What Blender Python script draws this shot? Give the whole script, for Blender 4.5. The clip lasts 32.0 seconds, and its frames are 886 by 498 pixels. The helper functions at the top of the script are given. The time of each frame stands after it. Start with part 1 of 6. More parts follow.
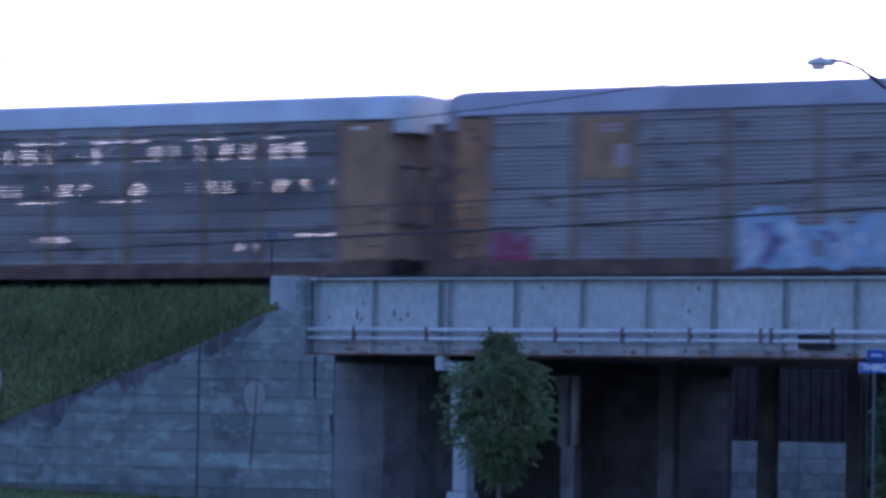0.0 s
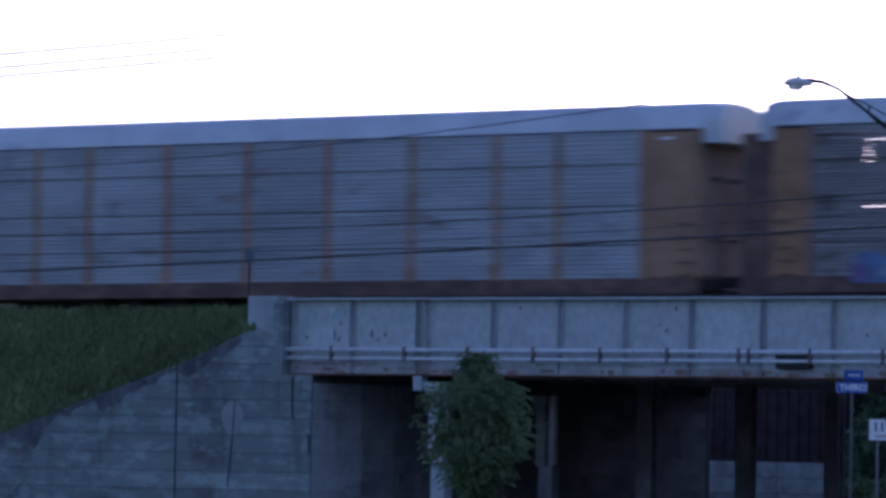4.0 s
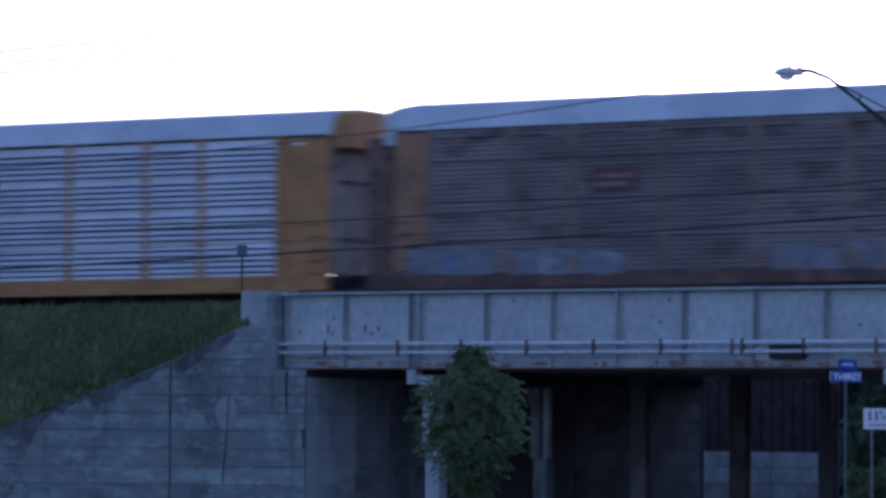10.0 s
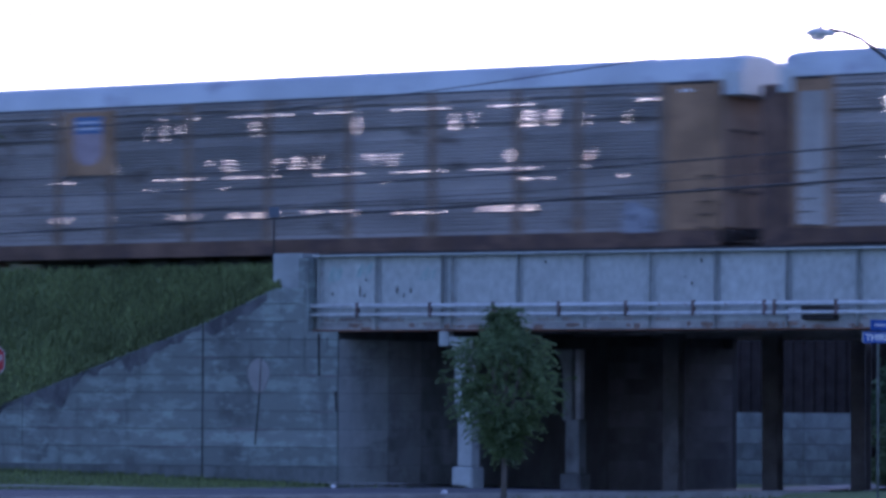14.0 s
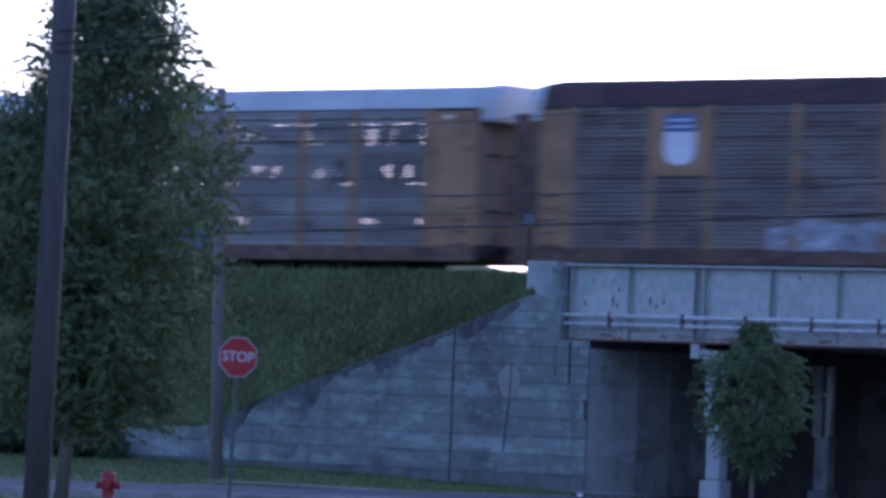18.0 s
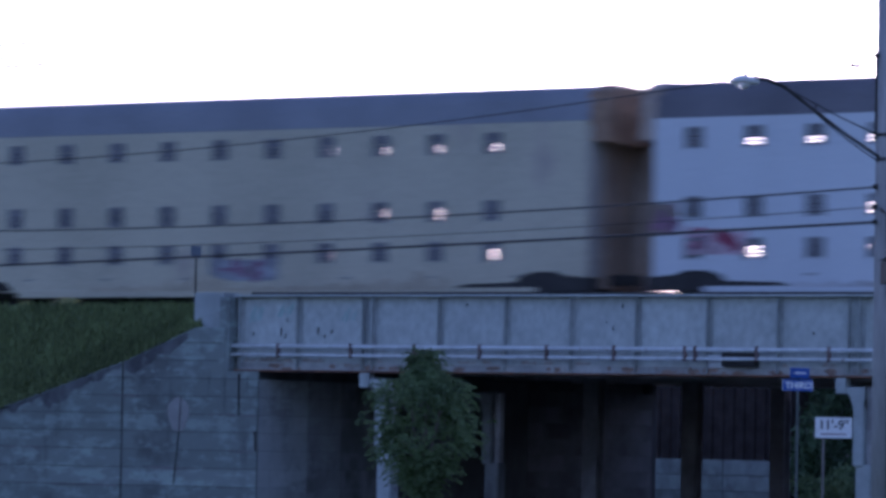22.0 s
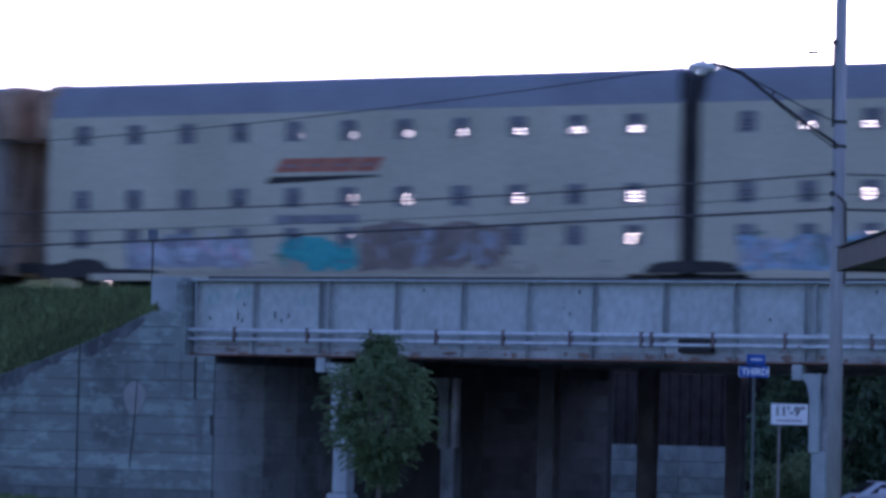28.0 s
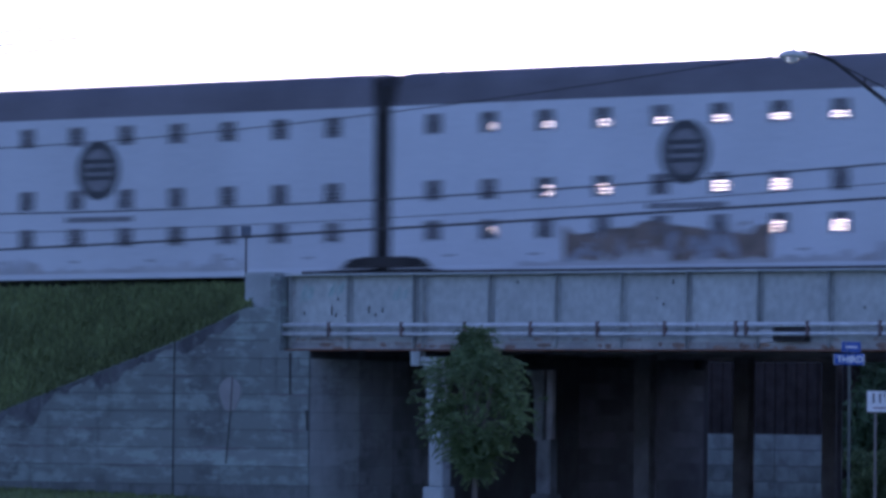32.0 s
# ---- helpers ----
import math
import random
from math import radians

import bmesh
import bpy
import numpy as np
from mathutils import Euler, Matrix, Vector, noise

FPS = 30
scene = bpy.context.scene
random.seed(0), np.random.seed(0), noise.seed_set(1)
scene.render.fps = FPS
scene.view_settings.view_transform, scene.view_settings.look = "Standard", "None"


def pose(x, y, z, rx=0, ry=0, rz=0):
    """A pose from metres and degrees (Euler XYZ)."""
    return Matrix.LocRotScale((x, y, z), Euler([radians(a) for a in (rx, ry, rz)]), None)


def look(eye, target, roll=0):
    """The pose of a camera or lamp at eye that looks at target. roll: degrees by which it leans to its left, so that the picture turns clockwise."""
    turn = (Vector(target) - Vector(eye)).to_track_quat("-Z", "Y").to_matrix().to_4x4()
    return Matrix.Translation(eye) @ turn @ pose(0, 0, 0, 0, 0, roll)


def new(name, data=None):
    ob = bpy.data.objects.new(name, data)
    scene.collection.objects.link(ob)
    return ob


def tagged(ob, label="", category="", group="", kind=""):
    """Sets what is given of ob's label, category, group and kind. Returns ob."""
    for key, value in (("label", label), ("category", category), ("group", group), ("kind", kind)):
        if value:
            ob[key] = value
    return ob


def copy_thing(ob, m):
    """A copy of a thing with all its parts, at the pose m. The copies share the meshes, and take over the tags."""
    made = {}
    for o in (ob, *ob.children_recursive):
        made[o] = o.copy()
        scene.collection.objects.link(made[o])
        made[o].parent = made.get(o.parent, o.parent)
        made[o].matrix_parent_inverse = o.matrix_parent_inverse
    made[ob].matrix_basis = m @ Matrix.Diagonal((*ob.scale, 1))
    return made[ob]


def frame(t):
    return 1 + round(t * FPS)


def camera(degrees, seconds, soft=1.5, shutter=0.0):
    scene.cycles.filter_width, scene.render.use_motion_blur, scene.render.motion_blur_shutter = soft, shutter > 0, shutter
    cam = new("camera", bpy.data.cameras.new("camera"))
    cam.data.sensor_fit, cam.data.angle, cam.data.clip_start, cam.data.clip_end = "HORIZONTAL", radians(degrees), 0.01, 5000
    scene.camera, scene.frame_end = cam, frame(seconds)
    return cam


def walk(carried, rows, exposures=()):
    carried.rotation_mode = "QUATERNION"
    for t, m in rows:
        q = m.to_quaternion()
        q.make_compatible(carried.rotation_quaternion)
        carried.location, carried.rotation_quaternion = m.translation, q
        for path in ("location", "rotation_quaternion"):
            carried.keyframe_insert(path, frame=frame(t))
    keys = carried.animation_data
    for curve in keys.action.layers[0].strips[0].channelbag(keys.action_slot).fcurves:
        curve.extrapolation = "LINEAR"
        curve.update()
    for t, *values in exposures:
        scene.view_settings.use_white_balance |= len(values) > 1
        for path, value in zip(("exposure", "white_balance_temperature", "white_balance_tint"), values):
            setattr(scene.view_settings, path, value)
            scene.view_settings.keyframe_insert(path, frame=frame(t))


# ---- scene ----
cam = camera(11.94, 32.0, soft=3.5, shutter=0.5)
PATH = [
    (0.0, pose(0, 0, 1.7, 92.289, -1.041, 0.051)),
    (0.5, pose(0, 0, 1.7, 92.431, -1.001, 0.023)),
    (1.0, pose(0, 0, 1.7, 92.554, -1.143, 0.017)),
    (1.5, pose(0, 0, 1.7, 92.58, -0.972, 0.007)),
    (2.0, pose(0, 0, 1.7, 92.508, -0.977, -0.032)),
    (2.5, pose(0, 0, 1.7, 92.452, -1.075, -0.119)),
    (3.0, pose(0, 0, 1.7, 92.459, -0.991, -0.189)),
    (3.5, pose(0, 0, 1.7, 92.511, -0.97, -0.216)),
    (5.5, pose(0, 0, 1.7, 92.691, -1.282, -0.454)),
    (6.0, pose(0, 0, 1.7, 92.744, -1.232, -0.544)),
    (6.5, pose(0, 0, 1.7, 92.799, -1.127, -0.682)),
    (7.0, pose(0, 0, 1.7, 92.814, -1.279, -0.849)),
    (7.5, pose(0, 0, 1.7, 92.807, -1.34, -0.927)),
    (8.0, pose(0, 0, 1.7, 92.848, -1.357, -0.8)),
    (8.5, pose(0, 0, 1.7, 92.817, -1.011, -0.576)),
    (9.0, pose(0, 0, 1.7, 92.703, -0.826, -0.441)),
    (9.5, pose(0, 0, 1.7, 92.586, -0.555, -0.349)),
    (10.0, pose(0, 0, 1.7, 92.477, -0.43, -0.327)),
    (10.5, pose(0, 0, 1.7, 92.434, -0.683, -0.314)),
    (11.0, pose(0, 0, 1.7, 92.345, -0.603, -0.244)),
    (11.5, pose(0, 0, 1.7, 92.195, -0.488, -0.184)),
    (12.0, pose(0, 0, 1.7, 92.098, -0.384, -0.103)),
    (12.5, pose(0, 0, 1.7, 92.031, -0.263, -0.054)),
    (13.0, pose(0, 0, 1.7, 92.054, -0.6, -0.022)),
    (13.5, pose(0, 0, 1.7, 92.01, -0.565, 0.064)),
    (14.0, pose(0, 0, 1.7, 91.957, -0.284, 0.111)),
    (14.5, pose(0, 0, 1.7, 91.86, -0.268, 0.156)),
    (16.5, pose(0, 0, 1.7, 91.914, -1.566, 0.383)),
    (17.0, pose(0, 0, 1.7, 91.894, -1.602, 0.629)),
    (17.5, pose(0, 0, 1.7, 91.949, -2.094, 2.56)),
    (18.0, pose(0, 0, 1.7, 91.994, -2.27, 3.484)),
    (18.5, pose(0, 0, 1.7, 92.876, -1.855, 0.95)),
    (19.0, pose(0, 0, 1.7, 92.911, -1.563, -0.058)),
    (19.5, pose(0, 0, 1.7, 93.08, -2.364, -0.258)),
    (20.0, pose(0, 0, 1.7, 92.934, -2.254, -0.284)),
    (20.5, pose(0, 0, 1.7, 92.548, -1.698, -0.208)),
    (21.0, pose(0, 0, 1.7, 92.429, -1.516, -0.42)),
    (21.5, pose(0, 0, 1.7, 92.411, -1.275, -0.693)),
    (22.0, pose(0, 0, 1.7, 92.539, -1.128, -0.977)),
    (22.5, pose(0, 0, 1.7, 92.686, -1.234, -1.236)),
    (23.0, pose(0, 0, 1.7, 92.763, -1.21, -1.187)),
    (23.5, pose(0, 0, 1.7, 92.767, -1.064, -0.703)),
    (24.0, pose(0, 0, 1.7, 92.606, -0.869, -0.456)),
    (24.5, pose(0, 0, 1.7, 92.465, -0.599, -0.282)),
    (26.5, pose(0, 0, 1.7, 91.794, 0.016, -0.295)),
    (27.0, pose(0, 0, 1.7, 92.258, 0.229, -1.582)),
    (27.5, pose(0, 0, 1.7, 92.323, -0.717, -2.113)),
    (28.0, pose(0, 0, 1.7, 92.349, -1.368, -1.568)),
    (28.5, pose(0, 0, 1.7, 92.315, -1.37, -1.43)),
    (29.0, pose(0, 0, 1.7, 92.809, -1.675, -0.832)),
    (29.5, pose(0, 0, 1.7, 92.403, -1.655, -0.019)),
    (30.0, pose(0, 0, 1.7, 92.294, -2.088, 1.478)),
    (30.5, pose(0, 0, 1.7, 92.178, -1.298, 1.323)),
    (31.0, pose(0, 0, 1.7, 92.134, -0.604, 0.561)),
    (31.5, pose(0, 0, 1.7, 92.134, -0.549, -0.083)),
    (32.0, pose(0, 0, 1.7, 92.227, -0.581, -0.278)),
]
walk(cam, PATH, [
    (0.0, 1.48, 4560, 40), (1.0, 1.2, 4690, 40), (2.0, 1.1, 4650, 40), (3.0, 1.0, 4640, 40), (6.0, 0.75, 4720, 40), (7.0, 0.7, 4710, 40), (8.0, 0.62, 4640, 40), (9.0, 0.66, 4650, 40), (10.0, 1.05, 4650, 40),
    (11.0, 1.2, 4530, 40), (13.0, 1.42, 4580, 40), (14.0, 1.45, 4580, 40), (17.0, 1.4, 4580, 40), (18.0, 1.48, 4610, 40), (19.0, 0.52, 4690, 40),
    (20.0, 0.47, 4650, 40), (21.0, 1.17, 4730, 40), (22.0, 1.15, 4680, 40), (23.0, 0.82, 4600, 40), (24.0, 0.88, 4620, 40), (26.5, 1.38, 4600, 40), (27.5, 1.4, 4590, 40),
    (29.0, 1.15, 4680, 40), (31.0, 1.35, 4620, 40), (32.0, 1.22, 4660, 40)])

# ---- world and light ----
world = bpy.data.worlds.new("dusk_sky")
scene.world = world
world.use_nodes = True
sky = world.node_tree.nodes.new("ShaderNodeTexSky")
sky.sky_type, sky.sun_disc = "NISHITA", False
sky.sun_elevation, sky.sun_rotation = radians(7), radians(20)
sky.air_density, sky.dust_density, sky.ozone_density = 1.0, 2.0, 2.0
haze = world.node_tree.nodes.new("ShaderNodeHueSaturation")
haze.inputs["Saturation"].default_value = 0.72
world.node_tree.links.new(sky.outputs[0], haze.inputs["Color"])
world.node_tree.links.new(haze.outputs[0], world.node_tree.nodes["Background"].inputs[0])
world.node_tree.nodes["Background"].inputs[1].default_value = 0.12
sun = new("sun", bpy.data.lights.new("sun", "SUN"))
sun.data.energy, sun.data.angle, sun.data.color = 0.5, radians(10), (1.0, 0.86, 0.7)
sun.matrix_world = look((0, 0, 0), (-0.34 * 0.99, -0.94 * 0.99, -0.12))

# ---- plan: s runs along the track, n away from the camera ----
TURN = radians(32.0)
CS, SN = math.cos(TURN), math.sin(TURN)
Z0 = 122.4
RAIL = 5.4


def at(s, n, z=0.0):
    return Vector((s * CS + n * SN, Z0 - s * SN + n * CS, z))


def place(s, n, z, turn=0.0):
    """A pose in the plan whose x runs along the track."""
    p = at(s, n, z)
    return pose(p.x, p.y, p.z, 0, 0, -32.0 + turn)


def ground_z(n):
    return float(np.interp(n, [-75, -4, 4, 10, 45, 90], [0, -0.93, -1.2, -1.5, -1.5, -0.3]))


def plan_n(x, y):
    return x * SN + (y - Z0) * CS


# ---- materials ----
def paint(name, color, rough=0.7, metal=0.0, grain=18.0, blotch=1.2, vary=0.25, bump=0.15, stain=None, spread=0.0, streak=1.0, apart=True, edge=0.1, islands=0.0):
    """A surface with fine grain and large blotches; stain: a second colour that comes through in patches."""
    m = bpy.data.materials.new(name)
    m.use_nodes = True
    nt, out = m.node_tree, m.node_tree.nodes["Principled BSDF"]
    co = nt.nodes.new("ShaderNodeTexCoord")
    mp = nt.nodes.new("ShaderNodeMapping")
    mp.inputs["Scale"].default_value = (1, 1, streak)
    nt.links.new(co.outputs["Object"], mp.inputs[0])
    info = nt.nodes.new("ShaderNodeObjectInfo")
    shift = nt.nodes.new("ShaderNodeVectorMath")
    shift.operation = "ADD"
    mul = nt.nodes.new("ShaderNodeMath")
    mul.operation, mul.inputs[1].default_value = "MULTIPLY", 37.0
    nt.links.new(info.outputs["Random"], mul.inputs[0])
    nt.links.new(mp.outputs[0], shift.inputs[0])
    if apart:
        nt.links.new(mul.outputs[0], shift.inputs[1])
    big, fine = nt.nodes.new("ShaderNodeTexNoise"), nt.nodes.new("ShaderNodeTexNoise")
    for tex, scale, detail in ((big, blotch, 5), (fine, grain, 3)):
        tex.inputs["Scale"].default_value, tex.inputs["Detail"].default_value = scale, detail
        nt.links.new(shift.outputs[0], tex.inputs["Vector"])
    ramp = nt.nodes.new("ShaderNodeValToRGB")
    lo, hi = ramp.color_ramp.elements
    lo.position, hi.position = 0.36, 0.64
    lo.color = (*[c * (1 - vary) for c in color], 1)
    hi.color = (*[min(1, c * (1 + vary)) for c in color], 1)
    nt.links.new(big.outputs["Fac"], ramp.inputs[0])
    mix = nt.nodes.new("ShaderNodeMixRGB")
    mix.blend_type, mix.inputs[0].default_value = "OVERLAY", 0.35
    nt.links.new(ramp.outputs[0], mix.inputs[1])
    nt.links.new(fine.outputs["Fac"], mix.inputs[2])
    last = mix.outputs[0]
    if spread:
        hsv = nt.nodes.new("ShaderNodeHueSaturation")
        rng = nt.nodes.new("ShaderNodeMapRange")
        rng.inputs[3].default_value, rng.inputs[4].default_value = 1 - spread, 1 + spread
        nt.links.new(info.outputs["Random"], rng.inputs[0])
        nt.links.new(rng.outputs[0], hsv.inputs["Value"])
        nt.links.new(last, hsv.inputs["Color"])
        last = hsv.outputs[0]
    if islands:
        geo = nt.nodes.new("ShaderNodeNewGeometry")
        tone = nt.nodes.new("ShaderNodeHueSaturation")
        span = nt.nodes.new("ShaderNodeMapRange")
        span.inputs[3].default_value, span.inputs[4].default_value = 1 - islands, 1 + islands
        nt.links.new(geo.outputs["Random Per Island"], span.inputs[0])
        nt.links.new(span.outputs[0], tone.inputs["Value"])
        nt.links.new(last, tone.inputs["Color"])
        last = tone.outputs[0]
    if stain:
        patch = nt.nodes.new("ShaderNodeTexNoise")
        patch.inputs["Scale"].default_value, patch.inputs["Detail"].default_value = blotch * 2.3, 8
        nt.links.new(shift.outputs[0], patch.inputs["Vector"])
        cut = nt.nodes.new("ShaderNodeValToRGB")
        cut.color_ramp.elements[0].position, cut.color_ramp.elements[1].position = stain[3], stain[3] + edge
        over = nt.nodes.new("ShaderNodeMixRGB")
        over.inputs[2].default_value = (*stain[:3], 1)
        nt.links.new(patch.outputs["Fac"], cut.inputs[0])
        nt.links.new(cut.outputs[0], over.inputs[0])
        nt.links.new(last, over.inputs[1])
        last = over.outputs[0]
    nt.links.new(last, out.inputs["Base Color"])
    out.inputs["Roughness"].default_value, out.inputs["Metallic"].default_value = rough, metal
    if bump:
        b = nt.nodes.new("ShaderNodeBump")
        b.inputs["Strength"].default_value, b.inputs["Distance"].default_value = bump, 0.03
        nt.links.new(fine.outputs["Fac"], b.inputs["Height"])
        nt.links.new(b.outputs[0], out.inputs["Normal"])
    return m


def flaked(name, base, pale, dark):
    """Old concrete: flaked whitewash in ragged flat patches, dark runs down the face and fine pits."""
    m = bpy.data.materials.new(name)
    m.use_nodes = True
    nt, out = m.node_tree, m.node_tree.nodes["Principled BSDF"]
    co = nt.nodes.new("ShaderNodeTexCoord")
    last = None

    def field(scale, stretch, detail, rough, shift):
        mp = nt.nodes.new("ShaderNodeMapping")
        mp.inputs["Scale"].default_value, mp.inputs["Location"].default_value = stretch, (shift, shift, shift)
        tex = nt.nodes.new("ShaderNodeTexNoise")
        tex.inputs["Scale"].default_value, tex.inputs["Detail"].default_value, tex.inputs["Roughness"].default_value = scale, detail, rough
        nt.links.new(co.outputs["Object"], mp.inputs[0])
        nt.links.new(mp.outputs[0], tex.inputs["Vector"])
        return tex.outputs["Fac"]

    def cut(value, low, high):
        r = nt.nodes.new("ShaderNodeMapRange")
        r.inputs[1].default_value, r.inputs[2].default_value = low, high
        nt.links.new(value, r.inputs[0])
        return r.outputs[0]

    def over(last, colour, mask, amount):
        k = nt.nodes.new("ShaderNodeMath")
        k.operation, k.inputs[1].default_value = "MULTIPLY", amount
        nt.links.new(mask, k.inputs[0])
        mix = nt.nodes.new("ShaderNodeMixRGB")
        mix.inputs[2].default_value = (*colour, 1)
        nt.links.new(k.outputs[0], mix.inputs[0])
        if last:
            nt.links.new(last, mix.inputs[1])
        else:
            mix.inputs[1].default_value = (*base, 1)
        return mix.outputs[0]

    last = over(None, dark, cut(field(0.55, (1, 1, 0.9), 6, 0.6, 3.0), 0.48, 0.62), 0.75)
    last = over(last, pale, cut(field(0.9, (0.7, 0.7, 1.5), 9, 0.72, 0.0), 0.52, 0.58), 0.65)
    last = over(last, pale, cut(field(2.6, (0.6, 0.6, 1.4), 8, 0.75, 7.0), 0.55, 0.6), 0.6)
    last = over(last, dark, cut(field(2.2, (1, 1, 0.16), 5, 0.6, 11.0), 0.56, 0.72), 0.6)
    fine = field(16, (1, 1, 1), 4, 0.7, 0.0)
    last = over(last, dark, cut(fine, 0.58, 0.75), 0.5)
    info = nt.nodes.new("ShaderNodeObjectInfo")
    tone, span = nt.nodes.new("ShaderNodeHueSaturation"), nt.nodes.new("ShaderNodeMapRange")
    span.inputs[3].default_value, span.inputs[4].default_value = 0.86, 1.14
    nt.links.new(info.outputs["Random"], span.inputs[0])
    nt.links.new(span.outputs[0], tone.inputs["Value"])
    nt.links.new(last, tone.inputs["Color"])
    nt.links.new(tone.outputs[0], out.inputs["Base Color"])
    out.inputs["Roughness"].default_value = 0.9
    bump = nt.nodes.new("ShaderNodeBump")
    bump.inputs["Strength"].default_value, bump.inputs["Distance"].default_value = 0.35, 0.02
    nt.links.new(fine, bump.inputs["Height"])
    nt.links.new(bump.outputs[0], out.inputs["Normal"])
    return m


GRASS = paint("grass_blades", (0.15, 0.192, 0.066), 0.85, 0, 9, 0.55, 0.22, 0.3, islands=0.4)
TURF = paint("turf", (0.135, 0.175, 0.063), 0.9, 0, 14, 0.35, 0.25, 0.8, (0.13, 0.135, 0.05, 0.62))
ASPHALT = paint("asphalt", (0.11, 0.11, 0.115), 0.85, 0, 60, 0.4, 0.2, 0.3, (0.07, 0.07, 0.07, 0.62))
KERB = paint("kerb_concrete", (0.34, 0.33, 0.31), 0.85, 0, 30, 1.0, 0.2, 0.3)
CONCRETE = flaked("old_concrete", (0.21, 0.24, 0.225), (0.33, 0.4, 0.365), (0.11, 0.116, 0.115))
DAMPCON = paint("damp_concrete", (0.13, 0.145, 0.135), 0.9, 0, 14, 1.2, 0.25, 0.4, (0.2, 0.22, 0.21, 0.5), 0.08, 0.4, False, 0.3)
DARKCON = paint("shade_and_backing_concrete", (0.105, 0.11, 0.11), 0.9, 0, 20, 0.6, 0.3, 0.3, (0.075, 0.075, 0.075, 0.45), 0.1, 0.6, False, 0.25)
DAMPDARK = paint("dark_damp_stain", (0.105, 0.11, 0.115), 0.9, 0, 14, 2.0, 0.3, 0.3, (0.16, 0.175, 0.17, 0.56), 0, 0.6, False, 0.15)
PALECON = paint("pale_concrete", (0.37, 0.405, 0.39), 0.8, 0, 26, 1.1, 0.15, 0.25, (0.25, 0.25, 0.25, 0.64))
PATCHCON = paint("patched_concrete", (0.29, 0.29, 0.28), 0.85, 0, 30, 1.5, 0.15, 0.2)
GREYCON = paint("midshade_concrete", (0.2, 0.21, 0.205), 0.9, 0, 20, 0.9, 0.25, 0.3, (0.1, 0.1, 0.1, 0.5), 0.1, 0.6, True, 0.25)
GIRDER = paint("white_girder_paint", (0.45, 0.485, 0.455), 0.6, 0, 5, 0.8, 0.06, 0.01, (0.4, 0.42, 0.4, 0.58), 0.05, 0.8, True, 0.2)
# Darker than the web: the shading along the stiffeners is in this colour.
STIFFENER = paint("shade_toned_stiffener_paint", (0.36, 0.385, 0.365), 0.65, 0, 8, 1.2, 0.15, 0.02, (0.27, 0.26, 0.24, 0.6), 0.05, 0.5, True, 0.2)
GIRDER_DIRTY = paint("stained_girder_paint", (0.4, 0.41, 0.39), 0.7, 0, 12, 1.2, 0.2, 0.1, (0.24, 0.17, 0.13, 0.58), 0.05, 0.8, True, 0.2)
RUSTDULL = paint("dull_rust_stain", (0.27, 0.2, 0.16), 0.9, 0, 30, 3, 0.3, 0.3)
STRAP = paint("dull_rusty_strap", (0.17, 0.125, 0.115), 0.85, 0, 30, 3, 0.3, 0.3)
# Lighter concretes for the abutment's outer end, with daylight in the colour.
LITEDGECON = flaked("daylit_edge_concrete", (0.4, 0.425, 0.4), (0.46, 0.5, 0.47), (0.24, 0.255, 0.24))
HALFSHADECON = flaked("halfshade_concrete", (0.28, 0.29, 0.28), (0.34, 0.36, 0.34), (0.16, 0.165, 0.16))
POLEDARK = paint("dark_pole_wood", (0.085, 0.078, 0.075), 0.9, 0, 25, 2, 0.25, 0.5, None, 0.0, 0.08)
RUST = paint("rust", (0.16, 0.075, 0.04), 0.9, 0, 30, 3, 0.35, 0.4)
PIPE = paint("grey_pipe_paint", (0.62, 0.65, 0.65), 0.5, 0, 20, 2.5, 0.12, 0.1, (0.2, 0.12, 0.09, 0.64))
SHADEJOINTCON = paint("shade_and_joint_concrete", (0.15, 0.15, 0.15), 0.95, 0, 20, 0.6, 0.3, 0.3)
# Paler than dark steel, to lift the under-deck shade through the colour.
UNDER = paint("underdeck_lift_steel", (0.42, 0.41, 0.4), 0.9, 0, 20, 1, 0.3, 0.2)
COLUMNSTEEL = paint("inner_column_steel", (0.27, 0.262, 0.26), 0.85, 0, 20, 1, 0.25, 0.2)
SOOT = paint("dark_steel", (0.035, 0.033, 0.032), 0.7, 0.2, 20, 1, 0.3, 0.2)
BALLAST = paint("ballast", (0.16, 0.15, 0.14), 0.95, 0, 26, 2, 0.35, 1.0)
RAILSTEEL = paint("rail_steel", (0.25, 0.2, 0.17), 0.4, 0.8, 40, 4, 0.2, 0.1)
WOODPOLE = paint("weathered_pole_wood", (0.24, 0.215, 0.195), 0.85, 0, 25, 2, 0.25, 0.5, None, 0.0, 0.08)
GREYPOLE = paint("grey_pole_wood", (0.36, 0.35, 0.34), 0.8, 0, 25, 2, 0.18, 0.4, None, 0.0, 0.08)
WIRE = paint("wire_black", (0.02, 0.02, 0.022), 0.6, 0, 10, 1, 0.1, 0)
ALU = paint("lamp_aluminium", (0.72, 0.71, 0.69), 0.5, 0.0, 20, 3, 0.1, 0.05)
BARK = paint("bark", (0.15, 0.13, 0.11), 0.9, 0, 14, 3, 0.3, 0.8, None, 0.0, 0.3)
